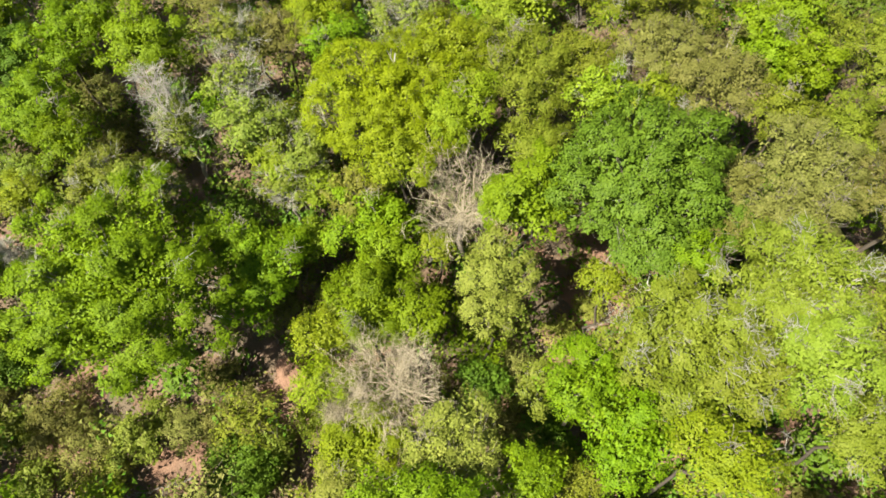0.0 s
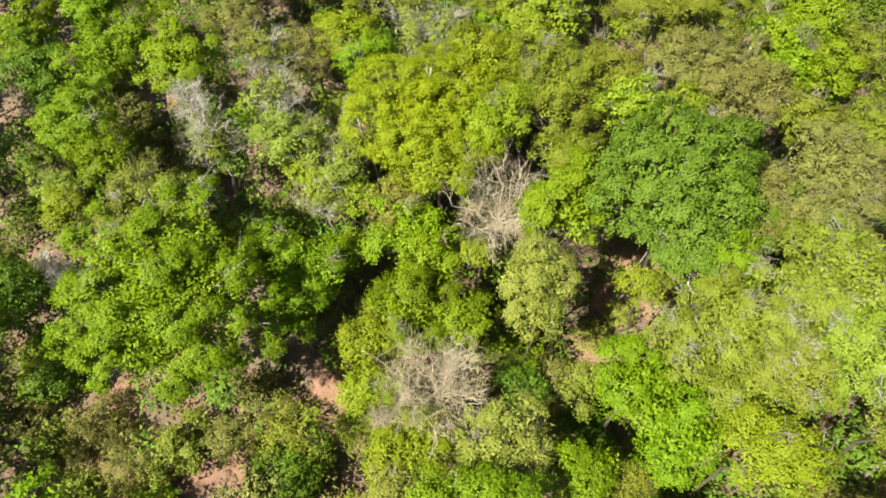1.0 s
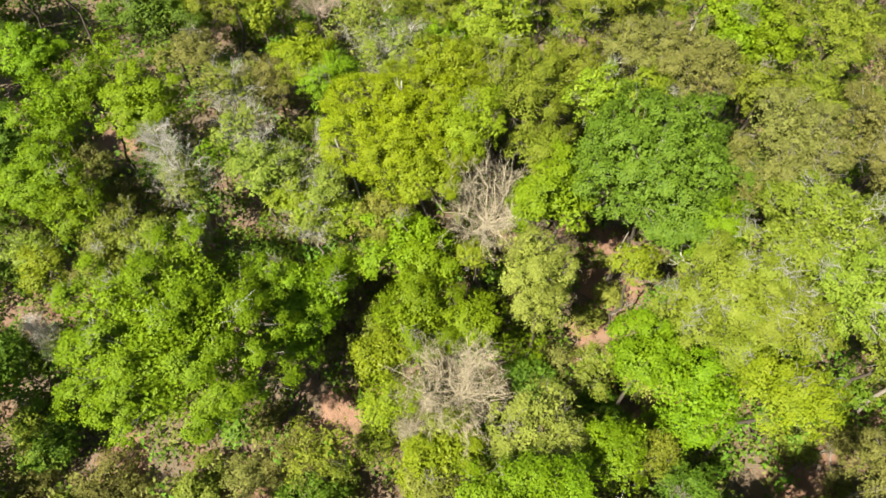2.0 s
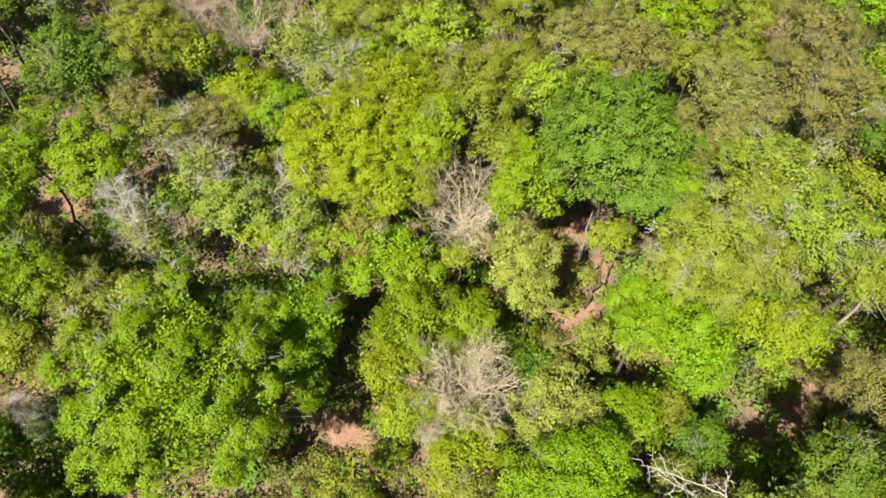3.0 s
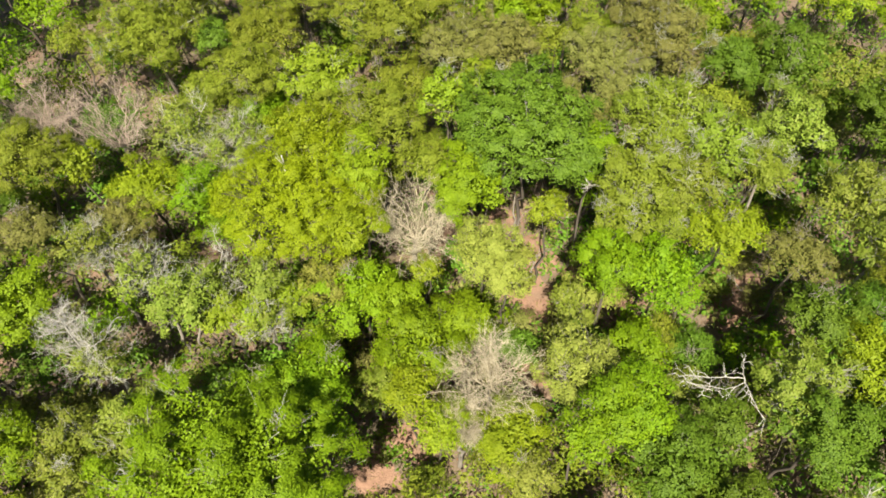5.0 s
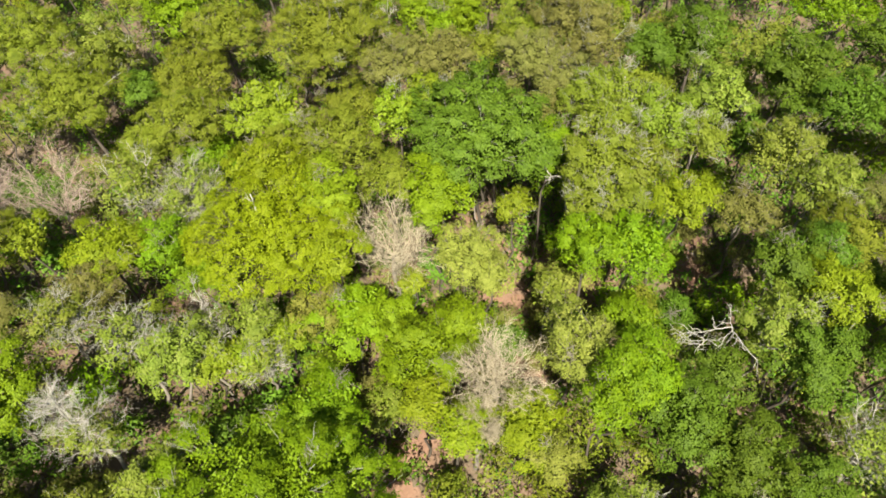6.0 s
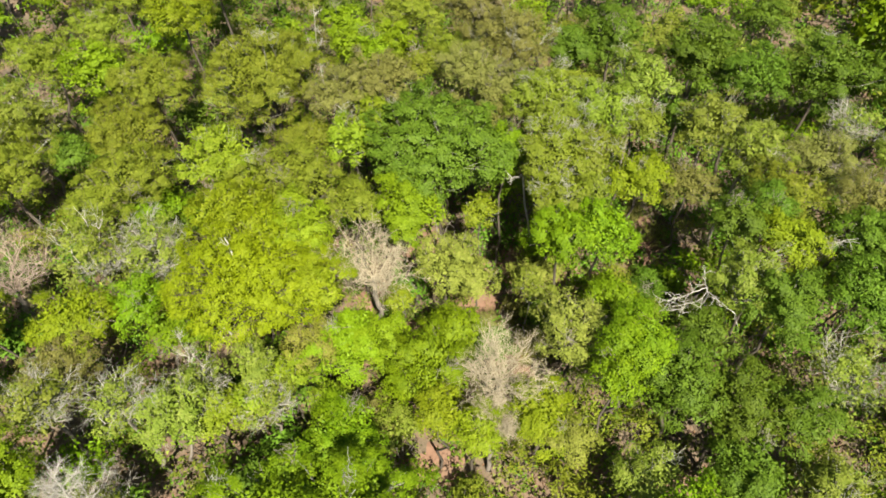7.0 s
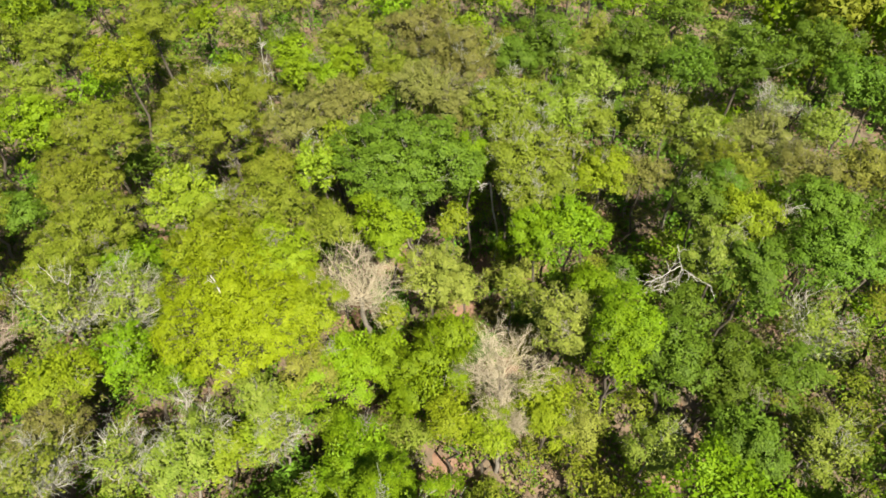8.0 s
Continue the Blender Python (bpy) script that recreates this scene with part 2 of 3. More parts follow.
TWIGS = {"deep": 1, "clumped": 2, "flat": 0, "vivid": 1, "twiggy": 8, "greygreen": 7, "sparse": 5, "green": 2, "lime": 1, "dark": 1, "olive": 2, "bronze": 5, "pale": 2}
LABEL = {
    "green": "leafy broadleaf tree with a lumpy fresh green crown",
    "dark": "dense dark green broadleaf tree with a broad domed crown",
    "deep": "tall deep green broadleaf tree with a lumpy crown",
    "clumped": "broad green tree with leaves in rounded clumps",
    "lime": "yellow-green tree with a wide feathery flat-topped crown",
    "flat": "broad flat-topped bright yellow-green tree with dense tiny leaves",
    "vivid": "vivid bright green broadleaf tree with dense fresh leaves",
    "sparse": "thin-leaved lime green tree with pale branches showing through",
    "olive": "olive green tree with fine feathery foliage",
    "bronze": "brownish olive tree with fine bronze foliage and tan twigs",
    "pale": "pale creamy green tree with small dense leaves",
    "twiggy": "pale yellow-green tree with a wide crown of greyish bare twigs",
    "greygreen": "greyish green tree with thin foliage and bleached branches",
}
SEED = [0]
STANDING = []  # place, radius and height of every tree so far


def crown_of(rng, kind, r, top, coarse=1.0, thin=1.0):
    """Spray centres, height and the leaves' mesh of a crown of radius r whose top is at height top. coarse: larger, fewer leaves; thin: share of the leaves."""
    h = HABIT[kind]
    semi = max(r * h["flat"], 0.7)
    drop = min(semi * h["skirt"], top - semi - 0.25)  # how far the skirts hang below the widest part
    puff = min(h["puff"], 0.45 * r + 0.12)
    shape = lobed(rng, 6)
    count = max(10, int(h["lobes"] * (r / puff) ** 2))
    i = np.arange(count) + 0.5
    sinel = np.clip(1 - i / count * 1.75 + rng.normal(0, 0.07, count), -0.8, 1)
    az = i * 2.39996 + rng.normal(0, 0.4, count)
    el = np.arcsin(sinel)
    rad = shape(az, el) * rng.uniform(1.05 - h["rough"], 1.05, count)
    rad = np.where(rng.random(count) < h["rough"] * 0.6, rad * rng.uniform(0.5, 0.75, count), rad)
    keep = rng.random(count) > h["gap"]
    z = np.where(sinel > 0, sinel * (semi - puff * 0.4), sinel * drop)
    c = np.stack([np.cos(az) * np.cos(el) * (r - puff * 0.35) * rad, np.sin(az) * np.cos(el) * (r - puff * 0.35) * rad, top - semi + z * (0.4 + 0.6 * rad)], 1)[keep]
    size = puff * rng.uniform(0.6, 1.4, len(c))
    # each lobe carries smaller tufts, each tuft its sprigs, each sprig its leaves
    tufts = len(c) * 10
    lobe = np.repeat(np.arange(len(c)), 10)
    out = unit(c - [0, 0, top - semi * 1.3])[lobe]
    way = unit(unit(rng.normal(size=(tufts, 3)) + [0, 0, 0.3]) + 0.45 * out)
    tuft = c[lobe] + way * (size[lobe] * rng.uniform(0.45, 0.95, tufts))[:, None] * [1, 1, 0.7]
    broad = size[lobe] * rng.uniform(0.22, 0.42, tufts)
    weight = broad ** 2 * np.where(tuft[:, 2] > top - semi * 1.1, 1.0, 0.5)
    total = int(h["many"] * thin * r * r / coarse ** 2)
    sprigs = max(20, total // 6)
    which = rng.choice(tufts, sprigs, p=weight / np.sum(weight))
    w2 = unit(rng.normal(size=(sprigs, 3)) + 0.7 * way[which] + [0, 0, 0.3])
    sprig = tuft[which] + w2 * (broad[which] * np.abs(rng.normal(0.68, 0.24, sprigs)))[:, None] * [1, 1, 0.7]
    sprig[:, 2] = np.maximum(sprig[:, 2], 0.06)
    tilt = 0.55 * w2 + 0.5 * way[which] + [0, 0, 0.45] + rng.normal(0, 0.15, (sprigs, 3))
    # the crown's inside, fuller towards its top, with larger leaves added to block light and deepen shade
    inner = rng.random(sprigs) < 0.2
    body = unit(rng.normal(size=(sprigs, 3)) + [0, 0, 0.25])
    reach = rng.uniform(0.3, 0.8, (sprigs, 1)) * shape(np.arctan2(body[:, 1], body[:, 0]), np.arcsin(body[:, 2]))[:, None]
    core = np.array([0, 0, top - semi]) + body * reach * np.where(body[:, 2:3] > 0, [[r, r, semi * 0.9]], [[r, r, drop * 0.8]])
    sprig = np.where(inner[:, None], core, sprig)
    sprig[:, 2] = np.maximum(sprig[:, 2], 0.06)
    own = np.repeat(np.arange(sprigs), 6)
    large = np.where(inner, 1.9, 1.0)[own][:, None]
    at = sprig[own] + rng.normal(0, h["leaf"][0] * coarse * 0.85, (len(own), 3)) * large * [1, 1, 0.6]
    face = unit(unit(tilt)[own] + rng.normal(0, 0.3, (len(own), 3)))
    v, f = leaves(rng, at, face, h["leaf"][0] * coarse * large, h["leaf"][1] * coarse * large, h["fine"])
    # leaves of one tuft turn to the light together, so the tuft shades as one
    around = unit((sprig - [0, 0, top - semi * 1.2]) / [r, r, semi]) * [1, 1, 0.6]
    around[:, 2] = np.maximum(around[:, 2], 0)
    soft = unit(face * 0.65 + unit(tilt)[own] * 0.45 + around[own] * 0.4)
    return c, semi, mesh_from("crown", v, f, True, np.repeat(soft, len(v) // len(own), axis=0))


def leafy_tree(kind, x, y, top, r, coarse=1.0, thin=1.0, label=""):
    """A tree with its trunk, limbs and leafy crown."""
    SEED[0] += 1
    rng = np.random.default_rng(SEED[0])
    tree = tagged(new("tree"), label or LABEL[kind], "tree", "trees of the forest", "thing")
    tree.location = (x, y, ground_at(x, y))
    centres, semi, leafmesh = crown_of(rng, kind, r, top, coarse, thin)
    wood = BARK[HABIT[kind]["bark"]]
    thick = (0.03 + 0.030 * r) * (0.65 if kind in ("dark", "flat") else 0.9)
    fork = np.array([rng.normal(0, 0.15), rng.normal(0, 0.15), max(top - semi * 2.0, top * 0.3)])
    v, f = rods([(bent(rng, (0, 0, -0.25), fork, 0.03, 6), thick * 1.35, thick * 0.8)], 8)
    part("trunk", mesh_from("trunk", v, f, True), wood, tree)
    limbs = max(3, min(7, int(r * 2.2))) if coarse < 1.3 else 3
    heads = centres[rng.permutation(len(centres))[:limbs]]
    near = np.argmin(np.linalg.norm(centres[:, None] - heads[None], axis=2), axis=1)
    twigs = []
    for k in range(limbs):
        mid = fork + (heads[k] - fork) * 0.5 - [0, 0, 0.2 * r]
        main = bent(rng, fork - [0, 0, 0.2], mid, 0.06, 4)
        lines = [(main, thick * 0.55, thick * 0.28)]
        for c in centres[near == k]:
            if coarse > 1.3 and rng.random() < 0.7:
                continue
            line = bent(rng, mid, c, 0.07, 3)
            lines.append((line, thick * 0.24, 0.012))
            for _ in range(TWIGS.get(kind, 3) if coarse < 1.3 else 0):
                tip = c + unit(rng.normal(size=3) + unit(c - fork) * 0.5 + [0, 0, 0.5]) * rng.uniform(0.5, 1.15) * min(0.68, r * 0.4)
                mid_twig = (line[2] + tip) / 2 + rng.normal(0, 0.06, 3)
                twigs.append((np.stack([line[2], mid_twig, tip]), 0.012, 0.005))
                twigs.append((np.stack([mid_twig, mid_twig + (tip - line[2]) * 0.35 + rng.normal(0, 0.14, 3)]), 0.008, 0.004))
        v, f = rods(lines, 4)
        part("limb", mesh_from("limb", v, f, True), wood, tree)
    died = 0 if coarse > 1.3 or kind in ("dark", "flat") else int(r * 2.6) if r > 2.9 or kind == "twiggy" else int(r * 0.8)
    for c in centres[rng.permutation(len(centres))[:died]]:
        if c[2] > top - semi * 1.1:  # a lobe that has died back to bleached twigs
            aim = unit(c - fork)
            for _ in range(34):
                a = c + aim * 0.3 + rng.normal(0, 0.2, 3)
                tip = a + unit(aim * 0.6 + unit(rng.normal(size=3))) * rng.uniform(0.25, 0.55)
                twigs.append((np.stack([a, (a + tip) / 2 + rng.normal(0, 0.04, 3), tip]), 0.013, 0.006))
    if twigs:
        v, f = rods(twigs, 3)
        tagged(part("twig_spray", mesh_from("twig_spray", v, f), BARK["pale" if kind in ("twiggy", "greygreen", "sparse") or r > 2.9 else "grey"], tree), kind="stuff")
    tagged(part("crown", leafmesh, LEAF[kind], tree), kind="stuff")
    return tree


def bare_tree(kind, x, y, top, r, own_label=""):
    """A leafless tree: trunk, limbs that fork into fine twigs; a few leaves left on some."""
    SEED[0] += 1
    rng = np.random.default_rng(SEED[0])
    look_of = {
        "bare": ("tan", 17, "leafless tree with a rounded haze of fine tan twigs"),
        "barebrown": ("rust", 15, "nearly leafless brown tree with a broad twiggy crown"),
        "wispy": ("white", 9, "half-bare tree with pale wispy twigs and thin grey-green leaves"),
        "feathered": ("white", 30, "slender dead tree with feathery bleached grey twigs"),
        "snag": ("white", 9, "narrow dead standing tree with short bleached branches"),
    }[kind]
    wood, limbs, label = look_of
    dense = {"bare": (5, 4), "barebrown": (4, 4), "wispy": (4, 3), "feathered": (3, 3), "snag": (3, 2)}[kind]
    wood = BARK[wood]
    tree = tagged(new("tree"), own_label or label, "tree", "leafless trees of the forest", "thing")
    tree.location = (x, y, ground_at(x, y))
    slender = kind in ("feathered", "snag")
    thick = (0.05 + 0.045 * r) * (0.7 if slender or kind == "wispy" else 1.0)
    head = np.array([rng.normal(0, 0.2), rng.normal(0, 0.2), top * (0.97 if slender else max(0.3, 1 - 1.5 * r / top))])
    stem = bent(rng, (0, 0, -0.25), head, 0.02, 10)
    v, f = rods([(stem, thick * 1.3, thick * (0.15 if slender else 0.75))], 8)
    part("trunk", mesh_from("trunk", v, f, True), wood if slender else BARK["grey"], tree)
    for k in range(limbs):
        az = k * 2.39996 + rng.normal(0, 0.3)
        if slender:
            s = 0.32 + 0.65 * (k + 0.5) / limbs
            root = stem[int(s * 10)] + (stem[min(10, int(s * 10) + 1)] - stem[int(s * 10)]) * (s * 10 % 1)
            reach = r * (1.15 - 0.85 * (s - 0.32) / 0.65) * rng.uniform(0.8, 1.1)
            tip = root + np.array([math.cos(az) * reach, math.sin(az) * reach, reach * rng.uniform(0.55, 0.8)])
        else:
            root = stem[-1] - [0, 0, rng.uniform(0, 0.3) * r]
            e = math.asin(0.04 + 0.78 * ((k * 0.618) % 1))
            tip = np.array([math.cos(az) * math.cos(e) * r, math.sin(az) * math.cos(e) * r, top - r * 0.9 + math.sin(e) * r * 0.9])
        main = bent(rng, root, tip, 0.025 if slender else 0.035 if kind == "wispy" else 0.07, 6)
        lines = [(main, thick * (0.22 if slender else 0.45 if kind == "wispy" else 0.2), 0.010)]
        fine0, fine1 = [], []
        branches = 7 if slender else 9
        for j in range(branches):
            s = int(1 + j * 5 / branches)
            size = (np.linalg.norm(tip - root) if slender else r) * rng.uniform(0.25, 0.5)
            way = unit(unit(tip - root) * (1.1 if slender else 0.8) + unit(rng.normal(size=3)) * (0.6 if slender else 0.9) + [0, 0, 0.25])
            b = bent(rng, main[s], main[s] + way * size, 0.07, 4)
            lines.append((b, 0.018 if kind == "wispy" else max(0.010, thick * 0.075), 0.005))
            for q in range(dense[0]):
                a = b[rng.integers(1, 5)]
                w2 = unit(way * 0.9 + unit(rng.normal(size=3)) + [0, 0, 0.25])
                e2 = a + w2 * size * rng.uniform(0.35, 0.75)
                fine0.append(a), fine1.append(e2)
                for _ in range(dense[1]):
                    a3 = a + (e2 - a) * rng.uniform(0.2, 1)
                    fine0.append(a3)
                    fine1.append(a3 + unit(w2 + unit(rng.normal(size=3)) * 0.8) * rng.uniform(0.2, 0.5))
        v, f = rods(lines, 5)
        v2, f2 = prisms(np.array(fine0), np.array(fine1), 0.007 if kind == "wispy" else 0.0048, 0.0025, 3)
        limb = part("limb", mesh_from("limb", v, f, True), wood, tree)
        tagged(part("twig_spray", mesh_from("twig_spray", v2, f2), BARK["pale"] if kind == "wispy" else wood, limb), kind="stuff")
    if kind in ("wispy", "feathered"):
        _, _, leafmesh = crown_of(rng, "greygreen", r * (1.0 if kind == "wispy" else 0.9), top * (1.0 if kind == "wispy" else 0.66), 1.15, 0.34 if kind == "wispy" else 0.5)
        tagged(part("crown", leafmesh, LEAF["greygreen"], tree, "thin greyish green leaves"), kind="stuff")
    return tree


def dead_tree(label, trunk, limbs, thick, wood="white"):
    """A dead bleached tree: the trunk and each limb through a few points, with broken side shoots."""
    SEED[0] += 1
    rng = np.random.default_rng(SEED[0])
    base = np.array(trunk[0], float)
    thing = tagged(new("dead_tree"), label, "dead tree", "dead trees of the forest", "thing")
    base[2] = ground_at(base[0], base[1])
    thing.location = base

    def crooked(points):
        pts = [np.array(p, float) - base for p in points]
        out = [pts[0]]
        for a, b in zip(pts, pts[1:]):
            out.extend(bent(rng, a, b, 0.035, 4)[1:])
        return np.array(out)

    stem = crooked(trunk)
    stem[0][2] -= 0.25
    v, f = rods([(stem, thick, thick * 0.55)], 8)
    part("trunk", mesh_from("trunk", v, f, True), BARK[wood], thing)
    for k, points in enumerate(limbs):
        line = crooked(points)
        size = np.linalg.norm(line[-1] - line[0])
        lines = [(line, thick * (0.5 if k < 2 else 0.32), 0.012)]
        for q in range(int(2 + size * 3)):
            a = line[rng.integers(len(line) // 4, len(line))]
            way = unit(unit(line[-1] - line[0]) * 0.7 + unit(rng.normal(size=3)))
            side = bent(rng, a, a + way * min(0.9, 0.45 * size) * rng.uniform(0.4, 1.0), 0.08, 3)
            lines.append((side, 0.016, 0.005))
            lines.append((np.stack([side[2], side[2] + unit(way + rng.normal(0, 0.7, 3)) * 0.35]), 0.012, 0.005))
        v, f = rods(lines, 5)
        part("limb", mesh_from("limb", v, f, True), BARK[wood], thing)
    return thing


def tree(kind, x, y, top, r, label=""):
    STANDING.append((x, y, r if kind in HABIT else max(r, 2.0), top))
    return leafy_tree(kind, x, y, top, r, label=label) if kind in HABIT else bare_tree(kind, x, y, top, r, label)


def shrub(kind, x, y, top, r, coarse=1.15, thin=0.85):
    """A low bush: several stems from the ground and a loose crown."""
    SEED[0] += 1
    rng = np.random.default_rng(SEED[0])
    words = {"green": "fresh green", "vivid": "vivid green", "deep": "deep green", "dark": "dark green", "lime": "yellow-green", "sparse": "thin lime green", "olive": "olive", "bronze": "brownish", "pale": "pale creamy green", "greygreen": "greyish green"}[kind]
    bush = tagged(new("shrub"), "low " + words + " bush on the forest floor", "shrub", "bushes of the undergrowth", "thing")
    bush.location = (x, y, ground_at(x, y))
    centres, semi, leafmesh = crown_of(rng, kind, r, top, coarse, thin)
    for c in centres[rng.permutation(len(centres))[:4]]:
        v, f = rods([(bent(rng, (rng.normal(0, 0.08), rng.normal(0, 0.08), -0.1), c, 0.06, 5), 0.03, 0.01)], 5)
        part("stem", mesh_from("stem", v, f, True), BARK[HABIT[kind]["bark"]], bush)
    tagged(part("foliage", leafmesh, LEAF[kind], bush), kind="stuff")
    return bush


# ---- ground ----
def ground_at(x, y):
    return 0.28 * math.sin(x * 0.13 + 1.0) * math.cos(y * 0.11) + 0.12 * math.sin(x * 0.43 + y * 0.31)


def build_ground():
    near = np.arange(-70, 90.1, 1.1)
    axis = np.concatenate([[-2500, -900, -350, -160, -100], near, [125, 190, 380, 900, 2500]])
    gx, gy = np.meshgrid(axis, axis, indexing="ij")
    rng = np.random.default_rng(7)
    gz = 0.28 * np.sin(gx * 0.13 + 1.0) * np.cos(gy * 0.11) + 0.12 * np.sin(gx * 0.43 + gy * 0.31) + rng.normal(0, 0.025, gx.shape)
    n = len(axis)
    a = (np.arange(n - 1)[:, None] * n + np.arange(n - 1)[None]).ravel()
    me = mesh_from("ground", np.stack([gx, gy, gz], -1).reshape(-1, 3), np.stack([a, a + n, a + n + 1, a + 1], 1), True)
    me.materials.append(SOIL)
    return tagged(new("ground", me), "dark brown forest soil with leaf litter under the trees", "ground", kind="structure")


build_ground()

# ---- trees ----
tree("clumped", -13.5, 12.0, 11.0, 4.6, "largest fresh green tree, its broad lumpy crown beside bare earth")
tree("greygreen", -17.2, 18.9, 7.8, 2.5, "hazy grey-green tree with thin leaves beside a large green crown")
tree("greygreen", -14.6, 17.9, 8.4, 1.8)
tree("vivid", -15.7, 26.2, 9.8, 2.1)
tree("green", -20.6, 22.7, 8.8, 1.8)
tree("green", -18.9, 21.0, 7.8, 1.4)
tree("greygreen", -9.7, 21.5, 8.6, 1.7)
tree("green", -20.5, 26.9, 9.0, 2.1)
tree("green", -18.7, 28.1, 9.2, 1.5)
tree("bronze", -9.2, 28.4, 8.0, 1.6)
tree("wispy", -11.6, 27.0, 9.0, 1.6)
tree("wispy", -8.2, 21.5, 8.0, 1.5)
tree("green", -5.6, 26.1, 9.6, 1.5)
tree("flat", -2.4, 21.6, 10.9, 3.8)
tree("lime", 0.2, 24.0, 11.0, 2.0)
tree("lime", 0.6, 20.5, 10.9, 1.8)
tree("lime", -2.2, 18.1, 10.2, 1.5)
tree("olive", 3.8, 22.6, 11.4, 2.7)
tree("olive", 6.5, 23.3, 11.2, 1.7)
tree("bronze", 9.9, 22.5, 12.6, 2.1)
tree("bronze", 12.2, 20.8, 12.8, 2.2)
tree("sparse", 7.2, 20.3, 11.8, 1.5)
tree("sparse", 9.0, 19.9, 12.0, 1.5)
tree("dark", 8.4, 15.7, 12.4, 3.7, "dense dark green tree with a broad dome above a clearing")
tree("vivid", 16.3, 21.8, 12.2, 1.6)
tree("vivid", 14.4, 23.8, 12.2, 1.3)
tree("bronze", 14.6, 16.1, 12.8, 2.0)
tree("bronze", 13.2, 13.4, 12.3, 1.7)
tree("olive", 14.6, 19.2, 11.8, 1.4)
tree("bare", 0.5, 16.3, 10.6, 2.3, "leafless tan tree with fanned twigs between green crowns")
tree("vivid", 3.6, 15.4, 11.7, 1.85, "narrow bright green tree leaning against a dark crown")
tree("pale", 2.1, 12.6, 9.7, 1.8)
tree("pale", 1.9, 11.1, 8.8, 1.1)
tree("sparse", -0.4, 14.4, 8.2, 0.7)
tree("vivid", -3.2, 16.1, 8.4, 1.9)
tree("vivid", -2.5, 14.0, 8.0, 1.5)
tree("wispy", -7.7, 18.0, 7.8, 1.2)
tree("sparse", -5.8, 18.0, 7.8, 1.0)
tree("sparse", -6.2, 15.6, 6.8, 0.9)
tree("pale", -4.1, 17.4, 8.2, 1.3)
tree("green", -3.3, 11.6, 8.7, 2.3)
tree("vivid", -1.0, 11.0, 8.5, 1.2)
tree("lime", -5.2, 10.4, 7.6, 1.1)
tree("bare", -2.4, 8.4, 8.9, 2.2, "leafless grey-tan tree with a wide twiggy crown")
tree("lime", -5.1, 8.5, 6.8, 1.2)
tree("lime", -3.3, 6.0, 7.0, 1.7, "small feathery yellow-green tree at the edge of bare earth")
tree("bare", -4.3, 8.0, 6.9, 1.2)
tree("pale", 0.4, 5.8, 9.5, 1.7, "small rounded creamy green tree beside a leafless one")
tree("green", 5.3, 7.5, 10.7, 1.9)
tree("green", 6.8, 5.7, 10.3, 1.9)
tree("twiggy", 9.0, 9.3, 12.2, 2.0)
tree("twiggy", 7.3, 8.6, 11.2, 1.6)
tree("twiggy", 13.1, 10.8, 13.2, 2.1, "tall pale yellow-green tree with grey twigs at its top")
tree("twiggy", 12.9, 7.8, 12.8, 2.0)
tree("twiggy", 11.3, 10.0, 12.4, 1.7)
tree("twiggy", 10.6, 7.5, 11.6, 1.6)
tree("twiggy", 8.9, 7.0, 10.8, 1.4)
tree("twiggy", 14.2, 5.6, 11.4, 1.6)
tree("green", 9.5, 12.0, 11.4, 1.3)
tree("green", -0.9, 3.1, 10.6, 1.7)
tree("green", -2.5, 3.2, 10.2, 1.0)
tree("green", 3.1, 4.4, 8.8, 1.3)
tree("lime", 9.1, 4.6, 11.6, 1.6)
tree("greygreen", 4.2, 2.0, 6.4, 0.9)
tree("bronze", 13.6, 1.8, 8.2, 1.6)
tree("bronze", 19.2, 14.8, 12.9, 3.0, "broad brownish grey tree with fine foliage and pale twigs")
tree("bronze", 15.3, 15.3, 11.8, 1.7)
tree("bronze", 11.9, 13.2, 11.5, 1.1)
tree("deep", 21.8, 11.2, 11.4, 2.0)
tree("barebrown", -6.1, 35.4, 9.8, 2.9)
tree("barebrown", -8.9, 38.3, 9.6, 2.2)
tree("wispy", -3.1, 31.5, 9.4, 2.5)
tree("wispy", -1.5, 28.3, 9.2, 1.5)
tree("deep", -15.6, 35.0, 10.3, 3.2)
tree("olive", -11.3, 34.5, 10.2, 2.4)
tree("sparse", -9.1, 32.6, 9.2, 1.2)
tree("bronze", -13.2, 30.4, 8.6, 1.6)
tree("sparse", 3.7, 27.3, 12.0, 2.4, "lime green tree with pale branches showing through its top")
tree("vivid", 8.9, 40.3, 11.2, 2.2)
tree("olive", 5.3, 35.6, 9.6, 2.6)
tree("olive", 9.0, 36.0, 10.8, 2.6)
tree("lime", 13.1, 36.0, 13.2, 2.1)
tree("olive", 10.6, 27.9, 13.2, 3.7, "wide golden olive tree with layered feathery foliage")
tree("snag", 15.7, 26.9, 13.4, 0.8)
tree("vivid", 16.8, 25.5, 12.4, 1.4)
tree("vivid", 14.5, 22.5, 12.2, 1.4)
tree("olive", 20.5, 22.1, 12.2, 2.1)
tree("bronze", 21.8, 18.2, 12.4, 2.3)
tree("greygreen", 17.8, 5.8, 12.6, 2.0, "thin-leaved tree with white branches spread at its top")
tree("deep", 23.8, 8.8, 12.2, 2.5)
tree("deep", 24.0, 2.8, 12.4, 2.7)
tree("deep", 22.6, -0.7, 12.0, 2.4)
tree("deep", 25.8, -5.5, 11.8, 3.0)
tree("greygreen", 16.8, 1.4, 11.4, 2.1)
tree("greygreen", 15.7, -1.3, 10.9, 2.1)
